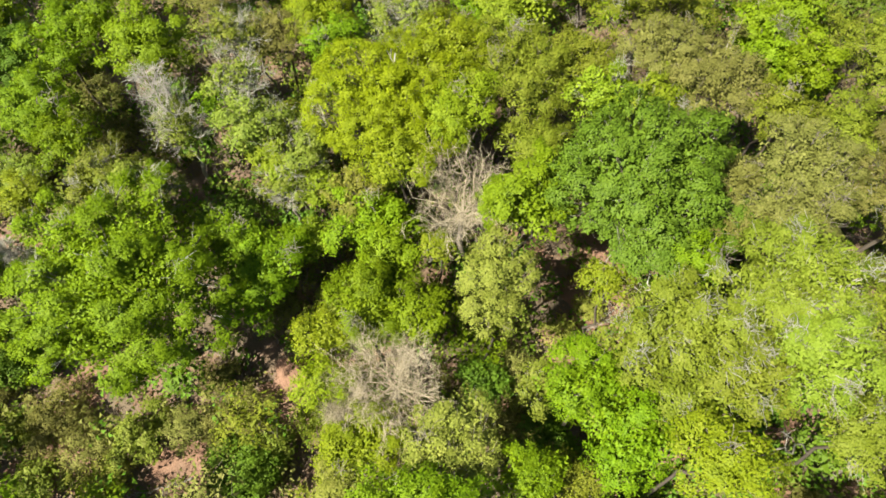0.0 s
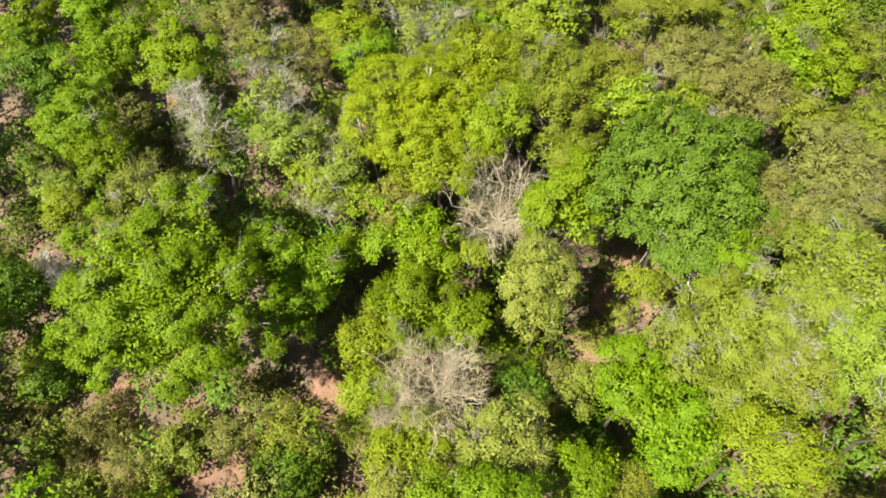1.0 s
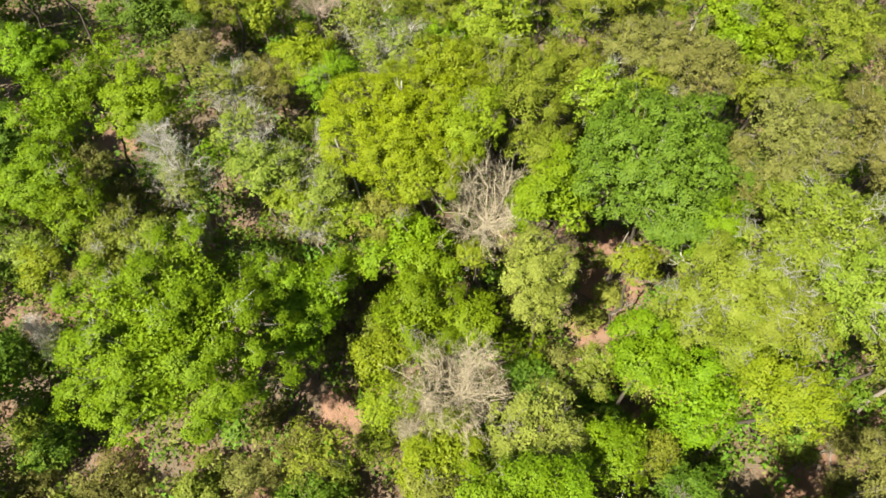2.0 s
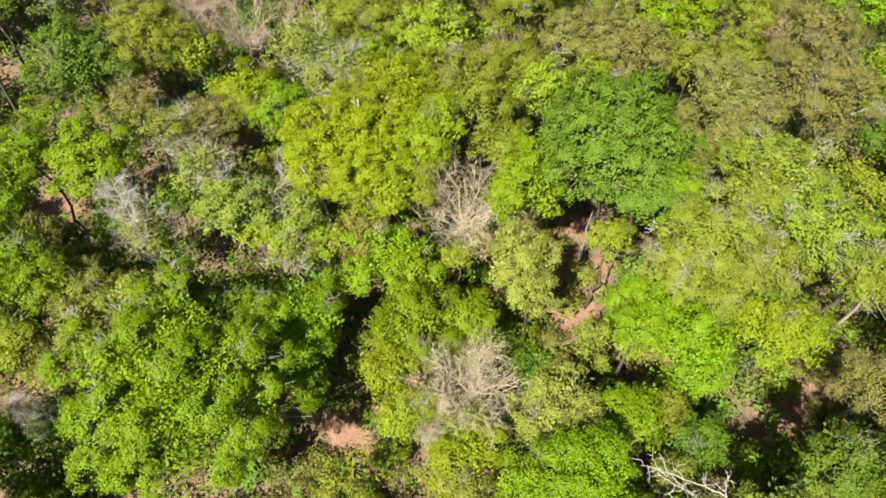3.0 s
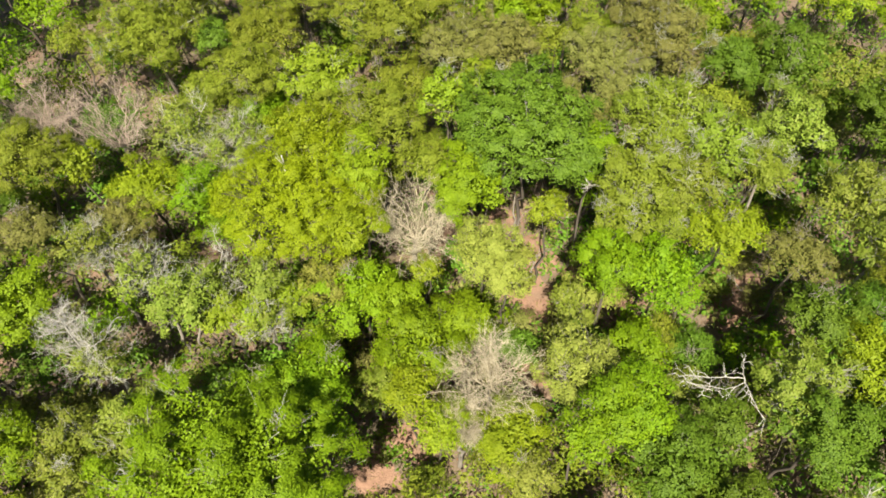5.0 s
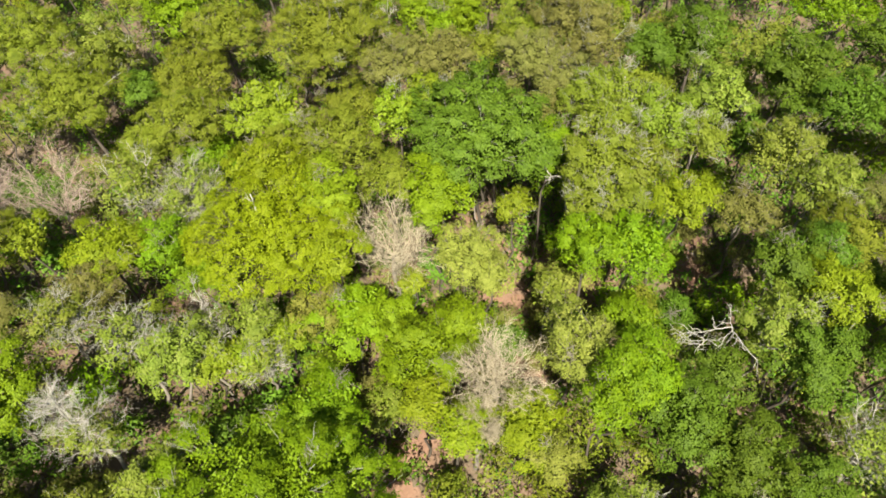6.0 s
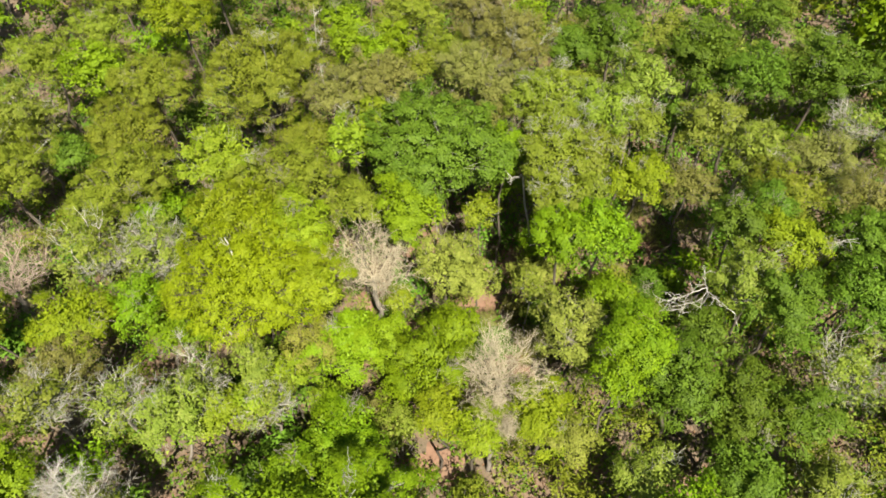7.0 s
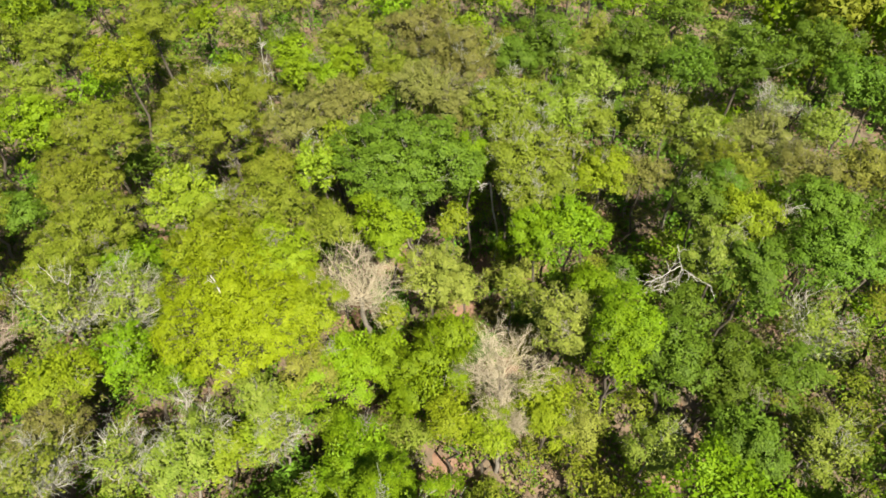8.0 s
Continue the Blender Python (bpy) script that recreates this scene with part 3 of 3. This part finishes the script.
tree("wispy", 20.7, -6.7, 10.4, 1.6)
tree("bronze", 16.5, -5.1, 10.6, 2.0)
tree("bronze", 12.8, -7.0, 11.0, 2.0)
tree("olive", 12.4, -3.0, 10.6, 1.8)
tree("deep", 26.6, -10.4, 12.0, 2.3)
tree("dark", 23.1, -12.7, 11.0, 2.5)
tree("pale", 13.9, -10.7, 10.6, 1.7)
tree("greygreen", 19.3, -9.8, 10.2, 1.6)
tree("deep", 7.9, -0.5, 11.7, 1.5)
tree("greygreen", 5.6, -1.5, 10.9, 1.9)
tree("deep", 4.3, -3.3, 10.8, 1.8)
tree("lime", 8.3, -3.2, 10.6, 1.6)
tree("dark", 7.3, -8.1, 10.0, 2.2)
tree("dark", 10.1, -7.8, 10.2, 1.8)
tree("wispy", 3.3, -7.0, 9.0, 2.2)
tree("deep", -0.0, 0.2, 9.2, 2.3)
tree("green", 0.1, 2.6, 10.4, 1.6)
tree("deep", -0.3, -2.4, 9.0, 2.3)
tree("deep", -0.1, -5.0, 8.6, 1.6)
tree("greygreen", -4.9, 0.7, 8.0, 1.5)
tree("deep", -3.4, -3.1, 8.2, 1.9)
tree("greygreen", -2.9, -6.5, 8.4, 1.9)
tree("pale", -4.0, 4.4, 7.0, 1.1)
tree("wispy", -2.7, 27.7, 9.0, 1.7)
tree("lime", -7.2, 29.5, 8.2, 2.0)
tree("olive", 0.6, 34.3, 8.4, 2.3)
tree("green", 1.9, 31.1, 7.8, 1.8)
tree("greygreen", -6.5, 19.2, 9.0, 1.1)
tree("wispy", -10.5, 23.7, 9.2, 1.5)
tree("sparse", -7.3, 18.6, 7.6, 1.3)
tree("green", -8.0, 13.9, 8.2, 1.6)
tree("sparse", -8.5, 20.5, 7.0, 1.4)
tree("green", -5.2, 25.1, 7.2, 1.4)
tree("olive", -0.4, 40.7, 10.0, 3.2)
tree("olive", 1.5, 46.4, 10.4, 3.0)
tree("dark", 2.8, 38.3, 8.2, 1.2)
tree("olive", 1.9, 32.2, 10.0, 2.2)
tree("greygreen", -10.8, 29.1, 7.2, 1.6)
tree("green", -8.7, 14.8, 7.6, 1.4)
tree("olive", 18.3, 36.5, 12.6, 2.3)
tree("olive", 17.9, 44.7, 11.0, 2.6)
tree("green", -7.0, 14.5, 7.6, 1.1)
tree("sparse", -20.6, 18.0, 7.2, 1.1)
tree("feathered", -20.7, 15.5, 6.4, 0.8)
tree("deep", 2.8, -0.2, 8.6, 1.3)
# green foliage in shade: the darker leaf kind carries that shade in its colour
tree("deep", 6.1, 2.8, 6.6, 1.4)
tree("olive", 4.8, 4.5, 7.4, 1.0)
tree("sparse", 7.0, 12.6, 8.4, 1.0)
tree("feathered", -14.3, 23.1, 9.8, 1.8)
tree("deep", 10.4, -1.9, 10.8, 1.7)
tree("olive", 9.2, 45.6, 10.0, 2.4)
tree("greygreen", 4.4, 43.4, 9.4, 2.2)
tree("olive", 13.2, 43.6, 10.4, 2.2)
tree("snag", -7.1, 22.9, 9.1, 0.8)
tree("greygreen", 3.8, 8.6, 7.0, 1.1, "small pale olive tree standing in a brown gap")
tree("green", -8.9, 12.7, 7.4, 1.7)
tree("green", -10.2, 15.6, 7.2, 1.5)
tree("green", -22.3, 24.0, 6.8, 1.7)
tree("deep", -25.0, 28.0, 7.2, 2.2)
tree("green", -23.4, 33.6, 7.6, 2.2)
tree("greygreen", -22.6, 20.6, 5.4, 1.3)
tree("green", -26.6, 31.2, 7.4, 2.2)
tree("olive", 4.1, 18.9, 9.6, 1.6)
tree("bronze", 12.4, 16.4, 10.8, 1.3)
tree("olive", 17.4, 18.4, 11.4, 1.7)

# ---- bushes ----
shrub("bronze", -18.9, 8.4, 2.0, 1.9)
shrub("greygreen", -14.7, 7.6, 2.6, 1.6)
shrub("dark", -9.4, 5.8, 2.4, 1.5)
shrub("bronze", -10.7, 8.0, 2.2, 1.4)
shrub("pale", -16.0, 5.5, 1.8, 1.3)
shrub("bronze", -8.6, 13.5, 3.6, 1.3)
shrub("dark", 4.4, 7.3, 3.6, 1.2)
shrub("bronze", 2.8, 11.1, 2.6, 1.3)
shrub("bronze", 3.1, 8.5, 2.0, 0.9)
shrub("pale", 7.5, 14.2, 1.8, 0.8)
shrub("pale", 5.7, 12.7, 2.2, 0.8)
shrub("pale", 7.1, 8.8, 5.2, 1.6)
shrub("dark", 1.9, 9.9, 3.0, 1.1)
shrub("greygreen", -19.1, 5.5, 2.0, 1.3)
shrub("bronze", -21.2, 27.8, 3.0, 1.6)
shrub("greygreen", -21.9, 27.1, 3.6, 1.4)
shrub("greygreen", -23.2, 29.6, 4.0, 1.6)
shrub("bronze", -18.8, 24.8, 3.0, 1.3)
shrub("greygreen", -5.2, 12.5, 5.0, 1.3)
shrub("bronze", -4.6, 13.7, 4.4, 1.1)
shrub("olive", -4.1, 9.0, 5.0, 1.2)
shrub("bronze", 2.6, 7.6, 3.4, 1.2)
shrub("greygreen", 13.9, 4.6, 2.2, 1.1)
shrub("bronze", 16.4, 4.4, 2.0, 1.0)
shrub("bronze", 15.2, 2.2, 1.6, 0.9)
shrub("bronze", 5.2, 9.4, 2.4, 1.0)
shrub("bronze", -20.8, 20.6, 1.8, 1.2)
shrub("bronze", -9.6, 8.9, 2.0, 1.1)
shrub("olive", -6.4, 8.4, 2.2, 0.9)
# the next two bushes have darker leaves in place of shade round the large crown
shrub("bronze", -12.2, 7.9, 2.0, 1.3)
shrub("dark", -21.6, 11.4, 2.6, 1.4)
shrub("bronze", -23.4, 24.6, 2.6, 1.4)
shrub("dark", -24.4, 21.8, 2.4, 1.4)
shrub("greygreen", -22.6, 12.8, 2.2, 1.3)
shrub("dark", -24.2, 16.0, 2.4, 1.3)
shrub("greygreen", -21.0, 7.8, 1.8, 1.3)
shrub("bronze", -22.6, 9.8, 1.8, 1.2)
shrub("bronze", -11.6, 10.6, 1.6, 1.0)
# brownish leaves again stand in for shade below the large crown
shrub("bronze", -16.8, 6.8, 1.8, 1.1)
shrub("greygreen", -8.2, 7.0, 1.8, 1.0)
shrub("greygreen", -22.6, 16.6, 1.8, 1.2)

# ---- dead trees ----
dead_tree(
    "dead tree with bare white forking branches",
    [(4.9, -0.3, 0), (4.4, -0.15, 6.6), (4.15, 0.0, 8.9), (4.05, 0.2, 9.5)],
    [
        [(4.05, 0.2, 9.5), (3.35, 0.95, 9.5), (2.3, 1.6, 10.2), (1.2, 2.05, 11.1)],
        [(4.45, -0.1, 6.9), (4.3, 0.3, 7.4), (3.6, 0.95, 8.0), (3.2, 2.0, 7.8)],
        [(4.1, 0.1, 9.2), (3.2, 0.5, 9.3), (2.4, 1.5, 9.5)],
        [(4.05, 0.2, 9.5), (3.95, 0.45, 10.1), (3.9, 0.6, 10.6)],
        [(4.1, 0.1, 9.2), (3.55, -0.55, 9.3), (3.2, -1.25, 9.2)],
    ],
    0.05,
)
dead_tree("twisted white dead stem forking at its top", [(10.4, 10.3, 0), (9.3, 10.8, 8.7), (8.1, 11.15, 9.5)], [[(8.1, 11.15, 9.5), (7.8, 11.3, 10.0), (7.9, 11.6, 10.2), (7.65, 11.9, 10.6)], [(8.0, 11.2, 9.6), (7.6, 11.05, 9.7), (7.3, 11.2, 9.9)]], 0.075)
dead_tree("dead grey pole leaning over bare earth", [(7.6, 14.9, 0), (7.9, 15.3, 2.4), (8.4, 15.9, 4.8)], [[(7.9, 15.3, 2.4), (8.5, 15.0, 4.0)]], 0.06, "grey")
dead_tree("bleached dead stem standing through a wide crown", [(13.9, 9.6, 0), (14.0, 9.9, 9.5), (13.8, 10.1, 12.2)], [[(13.9, 10.0, 11.4), (14.4, 10.3, 12.0), (14.8, 10.4, 12.4)]], 0.05)
dead_tree("dead white branches reaching out above dark bushes", [(7.9, -4.6, 0), (7.8, -4.5, 8.5), (7.8, -4.4, 10.0)], [[(7.8, -4.4, 9.9), (8.3, -5.2, 10.4), (8.9, -6.2, 10.5)], [(7.8, -4.4, 9.5), (7.2, -3.8, 10.2)]], 0.05, "pale")
dead_tree("bleached dead stem leaning across a dark gap", [(15.8, 7.0, 0), (14.6, 6.2, 3.9), (13.1, 5.2, 8.4)], [[(14.6, 6.2, 3.9), (14.3, 6.8, 5.0)]], 0.05)
dead_tree("thin bleached stem leaning among sparse trees", [(-4.9, 19.4, 0), (-5.2, 19.9, 4.5), (-5.6, 20.6, 7.6), (-5.9, 21.0, 9.2)], [[(-5.5, 20.4, 6.8), (-5.1, 21.0, 8.2)], [(-5.7, 20.7, 7.9), (-6.3, 20.6, 8.9)]], 0.07)
dead_tree("short white dead branches above a yellow-green crown", [(-2.5, 22.2, 0), (-2.4, 22.4, 10.3), (-2.3, 22.6, 10.9)], [[(-2.4, 22.4, 10.4), (-2.6, 22.6, 10.9)]], 0.05)


def fallen_branch(x, y, turn, length):
    """A dead branch lying on the ground, with its side shoots."""
    SEED[0] += 1
    rng = np.random.default_rng(SEED[0])
    thing = tagged(new("fallen_branch"), "dry grey fallen branch lying on the bare earth", "branch", "fallen branches", "thing")
    thing.location = (x, y, ground_at(x, y))
    thing.rotation_euler = (0, 0, radians(turn))
    main = bent(rng, (0, 0, 0.05), (length, 0, 0.12), 0.05, 7)
    main[:, 2] = np.abs(main[:, 2]) * 0.5 + 0.05
    v, f = rods([(main, 0.07, 0.025)], 7)
    part("stem", mesh_from("stem", v, f, True), BARK["grey"], thing)
    for q in range(9):
        a = main[rng.integers(1, 8)]
        tip = a + unit(np.array([0.7, rng.normal(0, 0.9), abs(rng.normal(0.2, 0.3))])) * rng.uniform(0.5, 1.3)
        line = bent(rng, a, tip, 0.07, 4)
        extra = [(np.stack([line[k], line[k] + unit(rng.normal(size=3) + [0.6, 0, 0.4]) * 0.4]), 0.012, 0.005) for k in (1, 2, 3, 3)]
        v, f = rods([(line, 0.026, 0.008)], 4)
        side = part("side_branch", mesh_from("side_branch", v, f, True), BARK["grey"], thing)
        for shoot in extra:
            v, f = rods([shoot], 4)
            part("shoot", mesh_from("shoot", v, f, True), BARK["grey"], side)


fallen_branch(-20.6, 9.2, 25, 2.6)
fallen_branch(-18.2, 7.6, 140, 2.0)
fallen_branch(-14.6, 7.6, 60, 1.8)
fallen_branch(-12.2, 5.8, 200, 2.2)
fallen_branch(-21.6, 18.2, 80, 2.4)
fallen_branch(-19.6, 29.6, 310, 2.2)
fallen_branch(13.6, 3.6, 15, 2.4)
fallen_branch(9.0, 17.2, 250, 1.8)
fallen_branch(8.7, 14.1, 120, 1.7)
fallen_branch(7.4, 13.3, 20, 1.3)
fallen_branch(15.6, 3.0, 70, 1.6)

# ---- the forest round about ----
# open patches of earth: place and radius
CLEARINGS = [(-8.0, 10.2, 1.1), (-18.8, 9.8, 1.2), (-13.0, 6.9, 1.6), (-19.0, 6.6, 1.6), (-5.2, 10.8, 0.9), (-20.7, 30.6, 1.4), (8.2, 14.9, 1.5), (6.4, 12.6, 0.9), (5.4, 10.8, 0.9), (9.2, 18.0, 1.2), (15.1, 3.6, 1.8), (2.6, 8.7, 0.8), (8.8, 7.7, 1.0), (16.2, 8.3, 0.7), (9.9, 10.8, 1.0), (4.5, 18.1, 0.9), (-22.5, 19.3, 1.2), (8.0, 34.4, 0.6), (-2.3, -1.2, 0.9)]


def near_clearing(x, y, spare):
    return any(math.hypot(x - cx, y - cy) < cr + spare for cx, cy, cr in CLEARINGS)


# outline in plan of the wood beyond the trees placed one by one
OUTLINE = [(-38, -20), (-46, 48), (-16, 64), (36, 84), (78, -44), (14, -40), (-20, -34)]


def inside(x, y):
    hit = False
    for (x0, y0), (x1, y1) in zip(OUTLINE, OUTLINE[1:] + OUTLINE[:1]):
        if (y0 > y) != (y1 > y) and x < x0 + (y - y0) / (y1 - y0) * (x1 - x0):
            hit = not hit
    return hit


def surrounding_forest():
    """Trees further out, a few built once for each kind and then copied, wherever there is room; past those, distant woods in one mesh."""
    rng = np.random.default_rng(21)
    stock = {"green": [None] * 5, "olive": [None] * 2, "deep": [None] * 3, "dark": [None], "lime": [None], "bronze": [None], "greygreen": [None] * 2}
    kinds = [k for k, v in stock.items() for _ in v]
    spots = []
    for _ in range(9000):
        x, y = rng.uniform(-40, 75), rng.uniform(-40, 80)
        if not inside(x, y) or near_clearing(x, y, 1.6):
            continue
        r, top = rng.uniform(1.7, 3.0), rng.uniform(8.5, 12.0)
        if x < -4 and y < 8.5 and x > -22 and y > 2.5:
            continue
        if any(math.hypot(x - a, y - b) < 0.80 * (r + c) for a, b, c, _ in STANDING):
            continue
        STANDING.append((x, y, r, top))
        spots.append((math.hypot(x - 7, y - 18), x, y, r, top))
    spots.sort()
    for _, x, y, r, top in spots[:150]:
        kind = kinds[rng.integers(len(kinds))]
        if kind == "dark" and y > 24:  # olive replaces dark past y = 24, deep replaces lime and bronze below 8
            kind = "olive"
        if kind in ("lime", "bronze") and y < 8:
            kind = "deep"
        slot = rng.integers(len(stock[kind]))
        made = stock[kind][slot]
        if made is None:
            stock[kind][slot] = leafy_tree(kind, round(x, 2), round(y, 2), round(top, 1), round(r, 1), 1.45, 0.5)
        else:
            size = r / 2.4 * rng.uniform(0.95, 1.1)
            twin = copy_thing(made, pose(x, y, ground_at(x, y), 0, 0, rng.uniform(0, 360)))
            twin.scale = (size, size, rng.uniform(0.85, 1.15))
    for name, kind, share, label in (("green_woods", "green", 0, "distant green broadleaf woods beyond the near trees"), ("dark_woods", "dark", 1, "distant dark green woods beyond the near trees"), ("olive_woods", "olive", 2, "distant olive green woods beyond the near trees")):
        vs, fs, n = [], [], 0
        for _, x, y, r, top in spots[150 + share::3]:
            total = int(1200 * r * r / 7)
            up = unit(rng.normal(size=(total, 3)) + [0, 0, 0.5])
            lump = 1 + 0.12 * np.sin(up[:, 0:1] * 7 + x) * np.sin(up[:, 1:2] * 8 + y)
            at = np.array([x, y, ground_at(x, y) + top - r * 0.9]) + up * lump * [r, r, r * 0.9] * rng.uniform(0.75, 1.05, (total, 1))
            at[:, 2] -= (rng.random(total) < 0.3) * rng.uniform(0, 0.5, total) * top
            v, f = leaves(rng, at, up + rng.normal(0, 0.4, (total, 3)), 0.55, 0.42, True)
            vs.append(v), fs.append(f + n)
            n += len(v)
        me = mesh_from(name, np.concatenate(vs), np.concatenate(fs))
        me.materials.append(LEAF[kind])
        tagged(new(name, me), label, "woods", kind="stuff")


def undergrowth():
    """Saplings and bushes between the trunks, built a few times and copied."""
    rng = np.random.default_rng(22)
    stock = []
    kinds = ("green", "dark", "greygreen", "bronze", "olive", "dark", "green", "dark", "bronze", "green", "dark", "olive")
    taken = []
    for _ in range(6000):
        x, y = rng.uniform(-30, 40), rng.uniform(-16, 50)
        if near_clearing(x, y, 1.0) or math.hypot(x - 5, y - 17) > 33:
            continue
        r = rng.uniform(0.85, 1.6)
        if any(math.hypot(x - a, y - b) < 0.95 * (r + c) for a, b, c in taken):
            continue
        if any(math.hypot(x - a, y - b) < 0.5 for a, b, c, _ in STANDING):
            continue
        if len(taken) >= 330:
            break
        taken.append((x, y, r))
        if len(stock) < 24:
            top = rng.uniform(2.2, 6.2)
            stock.append(shrub(kinds[len(stock) % len(kinds)], round(x, 2), round(y, 2), round(top, 1), round(r, 1), 1.2 if len(stock) % 12 in (1, 7) else 1.5, 0.24))
        else:
            made = stock[rng.integers(len(stock))]
            twin = copy_thing(made, pose(x, y, ground_at(x, y), 0, 0, rng.uniform(0, 360)))
            size = rng.uniform(0.8, 1.25)
            twin.scale = (size, size, rng.uniform(0.75, 1.3))


def ground_height(xy):
    return 0.28 * np.sin(xy[:, 0] * 0.13 + 1.0) * np.cos(xy[:, 1] * 0.11) + 0.12 * np.sin(xy[:, 0] * 0.43 + xy[:, 1] * 0.31)


def build_litter():
    """Fallen leaves, and low herbs and dry grass in patches."""
    rng = np.random.default_rng(11)
    n = 16000
    xy = np.stack([rng.uniform(-28, 28, n), rng.uniform(-14, 44, n)], 1)
    at = np.concatenate([xy, ground_height(xy)[:, None] + 0.05], 1)
    v, f = leaves(rng, at, rng.normal(0, 0.35, (n, 3)) + [0, 0, 1], 0.16, 0.09)
    me = mesh_from("leaf_litter", v, f)
    me.materials.append(LEAF["litter"])
    tagged(new("leaf_litter", me), "scattered dry brown leaves on the red earth", "leaf litter", kind="stuff")
    for name, kind, tufts, tall, label in (("dry_grass", "grass", 2000, 0.5, "tufts of dry straw-coloured grass between the bushes"), ("herbs", "greygreen", 2400, 0.4, "low greyish green herbs covering the forest floor")):
        c = np.stack([rng.uniform(-30, 34, tufts), rng.uniform(-14, 46, tufts)], 1)
        patch = np.sin(c[:, 0] * 0.9 + (2 if kind == "grass" else 0)) + np.sin(c[:, 1] * 0.7 + c[:, 0] * 0.3)
        clear = np.array([near_clearing(x, y, -0.5) for x, y in c])
        c = c[(patch > -0.6) & ~clear]
        own = np.repeat(np.arange(len(c)), 14)
        xy = c[own] + rng.normal(0, 0.24, (len(own), 2))
        at = np.concatenate([xy, (ground_height(xy) + rng.uniform(0.08, tall, len(own)))[:, None]], 1)
        long, wide = (0.45, 0.035) if kind == "grass" else (0.2, 0.12)
        face = rng.normal(0, 0.6, (len(own), 3)) + ([0, 0, 0.3] if kind == "grass" else [0, 0, 1])
        v, f = leaves(rng, at, face, long, wide, kind == "grass")
        me = mesh_from(name, v, f)
        me.materials.append(LEAF[kind])
        tagged(new(name, me), label, "grass" if kind == "grass" else "herbs", kind="stuff")


def thicket():
    """Tangled low growth that closes the gaps between the trunks, up to head height; far gaps get added dark leaves in
    place of shade.
    """
    rng = np.random.default_rng(31)
    # green thicket takes the deep leaves: shade of the gaps put into its colour
    for name, kind, lumps, x0, x1, y0, y1, label in (("green_thicket", "deep", 3100, -30, 44, -16, 66, "tangled knee to head high undergrowth, in deep green to darken the gaps"), ("dark_thicket", "dark", 2200, -30, 44, -16, 66, "shaded dark green tangled undergrowth"), ("brown_thicket", "bronze", 1300, -30, 40, -16, 52, "brownish half-dry tangled undergrowth"), ("hollow_thicket", "dark", 2600, 8, 62, -34, 14, "added dark leaves standing in for the deep shade between far trees")):
        c = np.stack([rng.uniform(x0, x1, lumps * 3), rng.uniform(y0, y1, lumps * 3)], 1)
        c = c[[inside(x, y) and not near_clearing(x, y, 0.2) for x, y in c]][:lumps]
        size = rng.uniform(0.45, 1.0, len(c))
        tall = rng.uniform(0.3, 2.2, len(c)) ** 1.3
        own = np.repeat(np.arange(len(c)), 25)
        way = unit(rng.normal(size=(len(own), 3)) + [0, 0, 0.5])
        low = ground_height(c)[own] + tall[own] * 0.5
        at = np.concatenate([c[own], low[:, None]], 1) + way * np.stack([size[own], size[own], 0.5 * tall[own] + 0.15], 1) * rng.uniform(0.5, 1.05, (len(own), 1))
        v, f = leaves(rng, at, way + [0, 0, 0.6] + rng.normal(0, 0.4, (len(own), 3)), 0.26, 0.20, True)
        me = mesh_from(name, v, f)
        me.materials.append(LEAF[kind])
        tagged(new(name, me), label, "undergrowth", kind="stuff")


def bare_earth():
    """The open patches: low swells of red earth with ragged edges."""
    rng = np.random.default_rng(41)
    for x, y, r in CLEARINGS:
        rings, around = 7, 40
        a = np.arange(around) * 2 * math.pi / around
        edge = 1 + 0.22 * np.sin(2 * a + rng.uniform(0, 6)) + 0.14 * np.sin(5 * a + rng.uniform(0, 6)) + rng.normal(0, 0.06, around)
        s = np.linspace(0.06, 1.0, rings)
        px = np.cos(a)[None] * edge[None] * s[:, None] * (r + 0.5)
        py = np.sin(a)[None] * edge[None] * s[:, None] * (r + 0.5)
        xy = np.stack([px + x, py + y], -1).reshape(-1, 2)
        z = ground_height(xy) - ground_at(x, y) + np.repeat(0.07 * (1 - s ** 2) - 0.03 * (s > 0.99), around) + rng.normal(0, 0.012, rings * around) + 0.02
        k = np.arange((rings - 1) * around)
        nxt = k - k % around + (k + 1) % around
        me = mesh_from("bare_earth", np.concatenate([xy - [x, y], z[:, None]], 1), np.stack([k, nxt, nxt + around, k + around], 1), True)
        me.materials.append(RED_EARTH)
        patch = tagged(new("bare_earth", me), "open patch of bare reddish earth among the trees", "ground", "open patches of earth", "structure")
        patch.location = (x, y, ground_at(x, y))


surrounding_forest()
bare_earth()
undergrowth()
thicket()
build_litter()
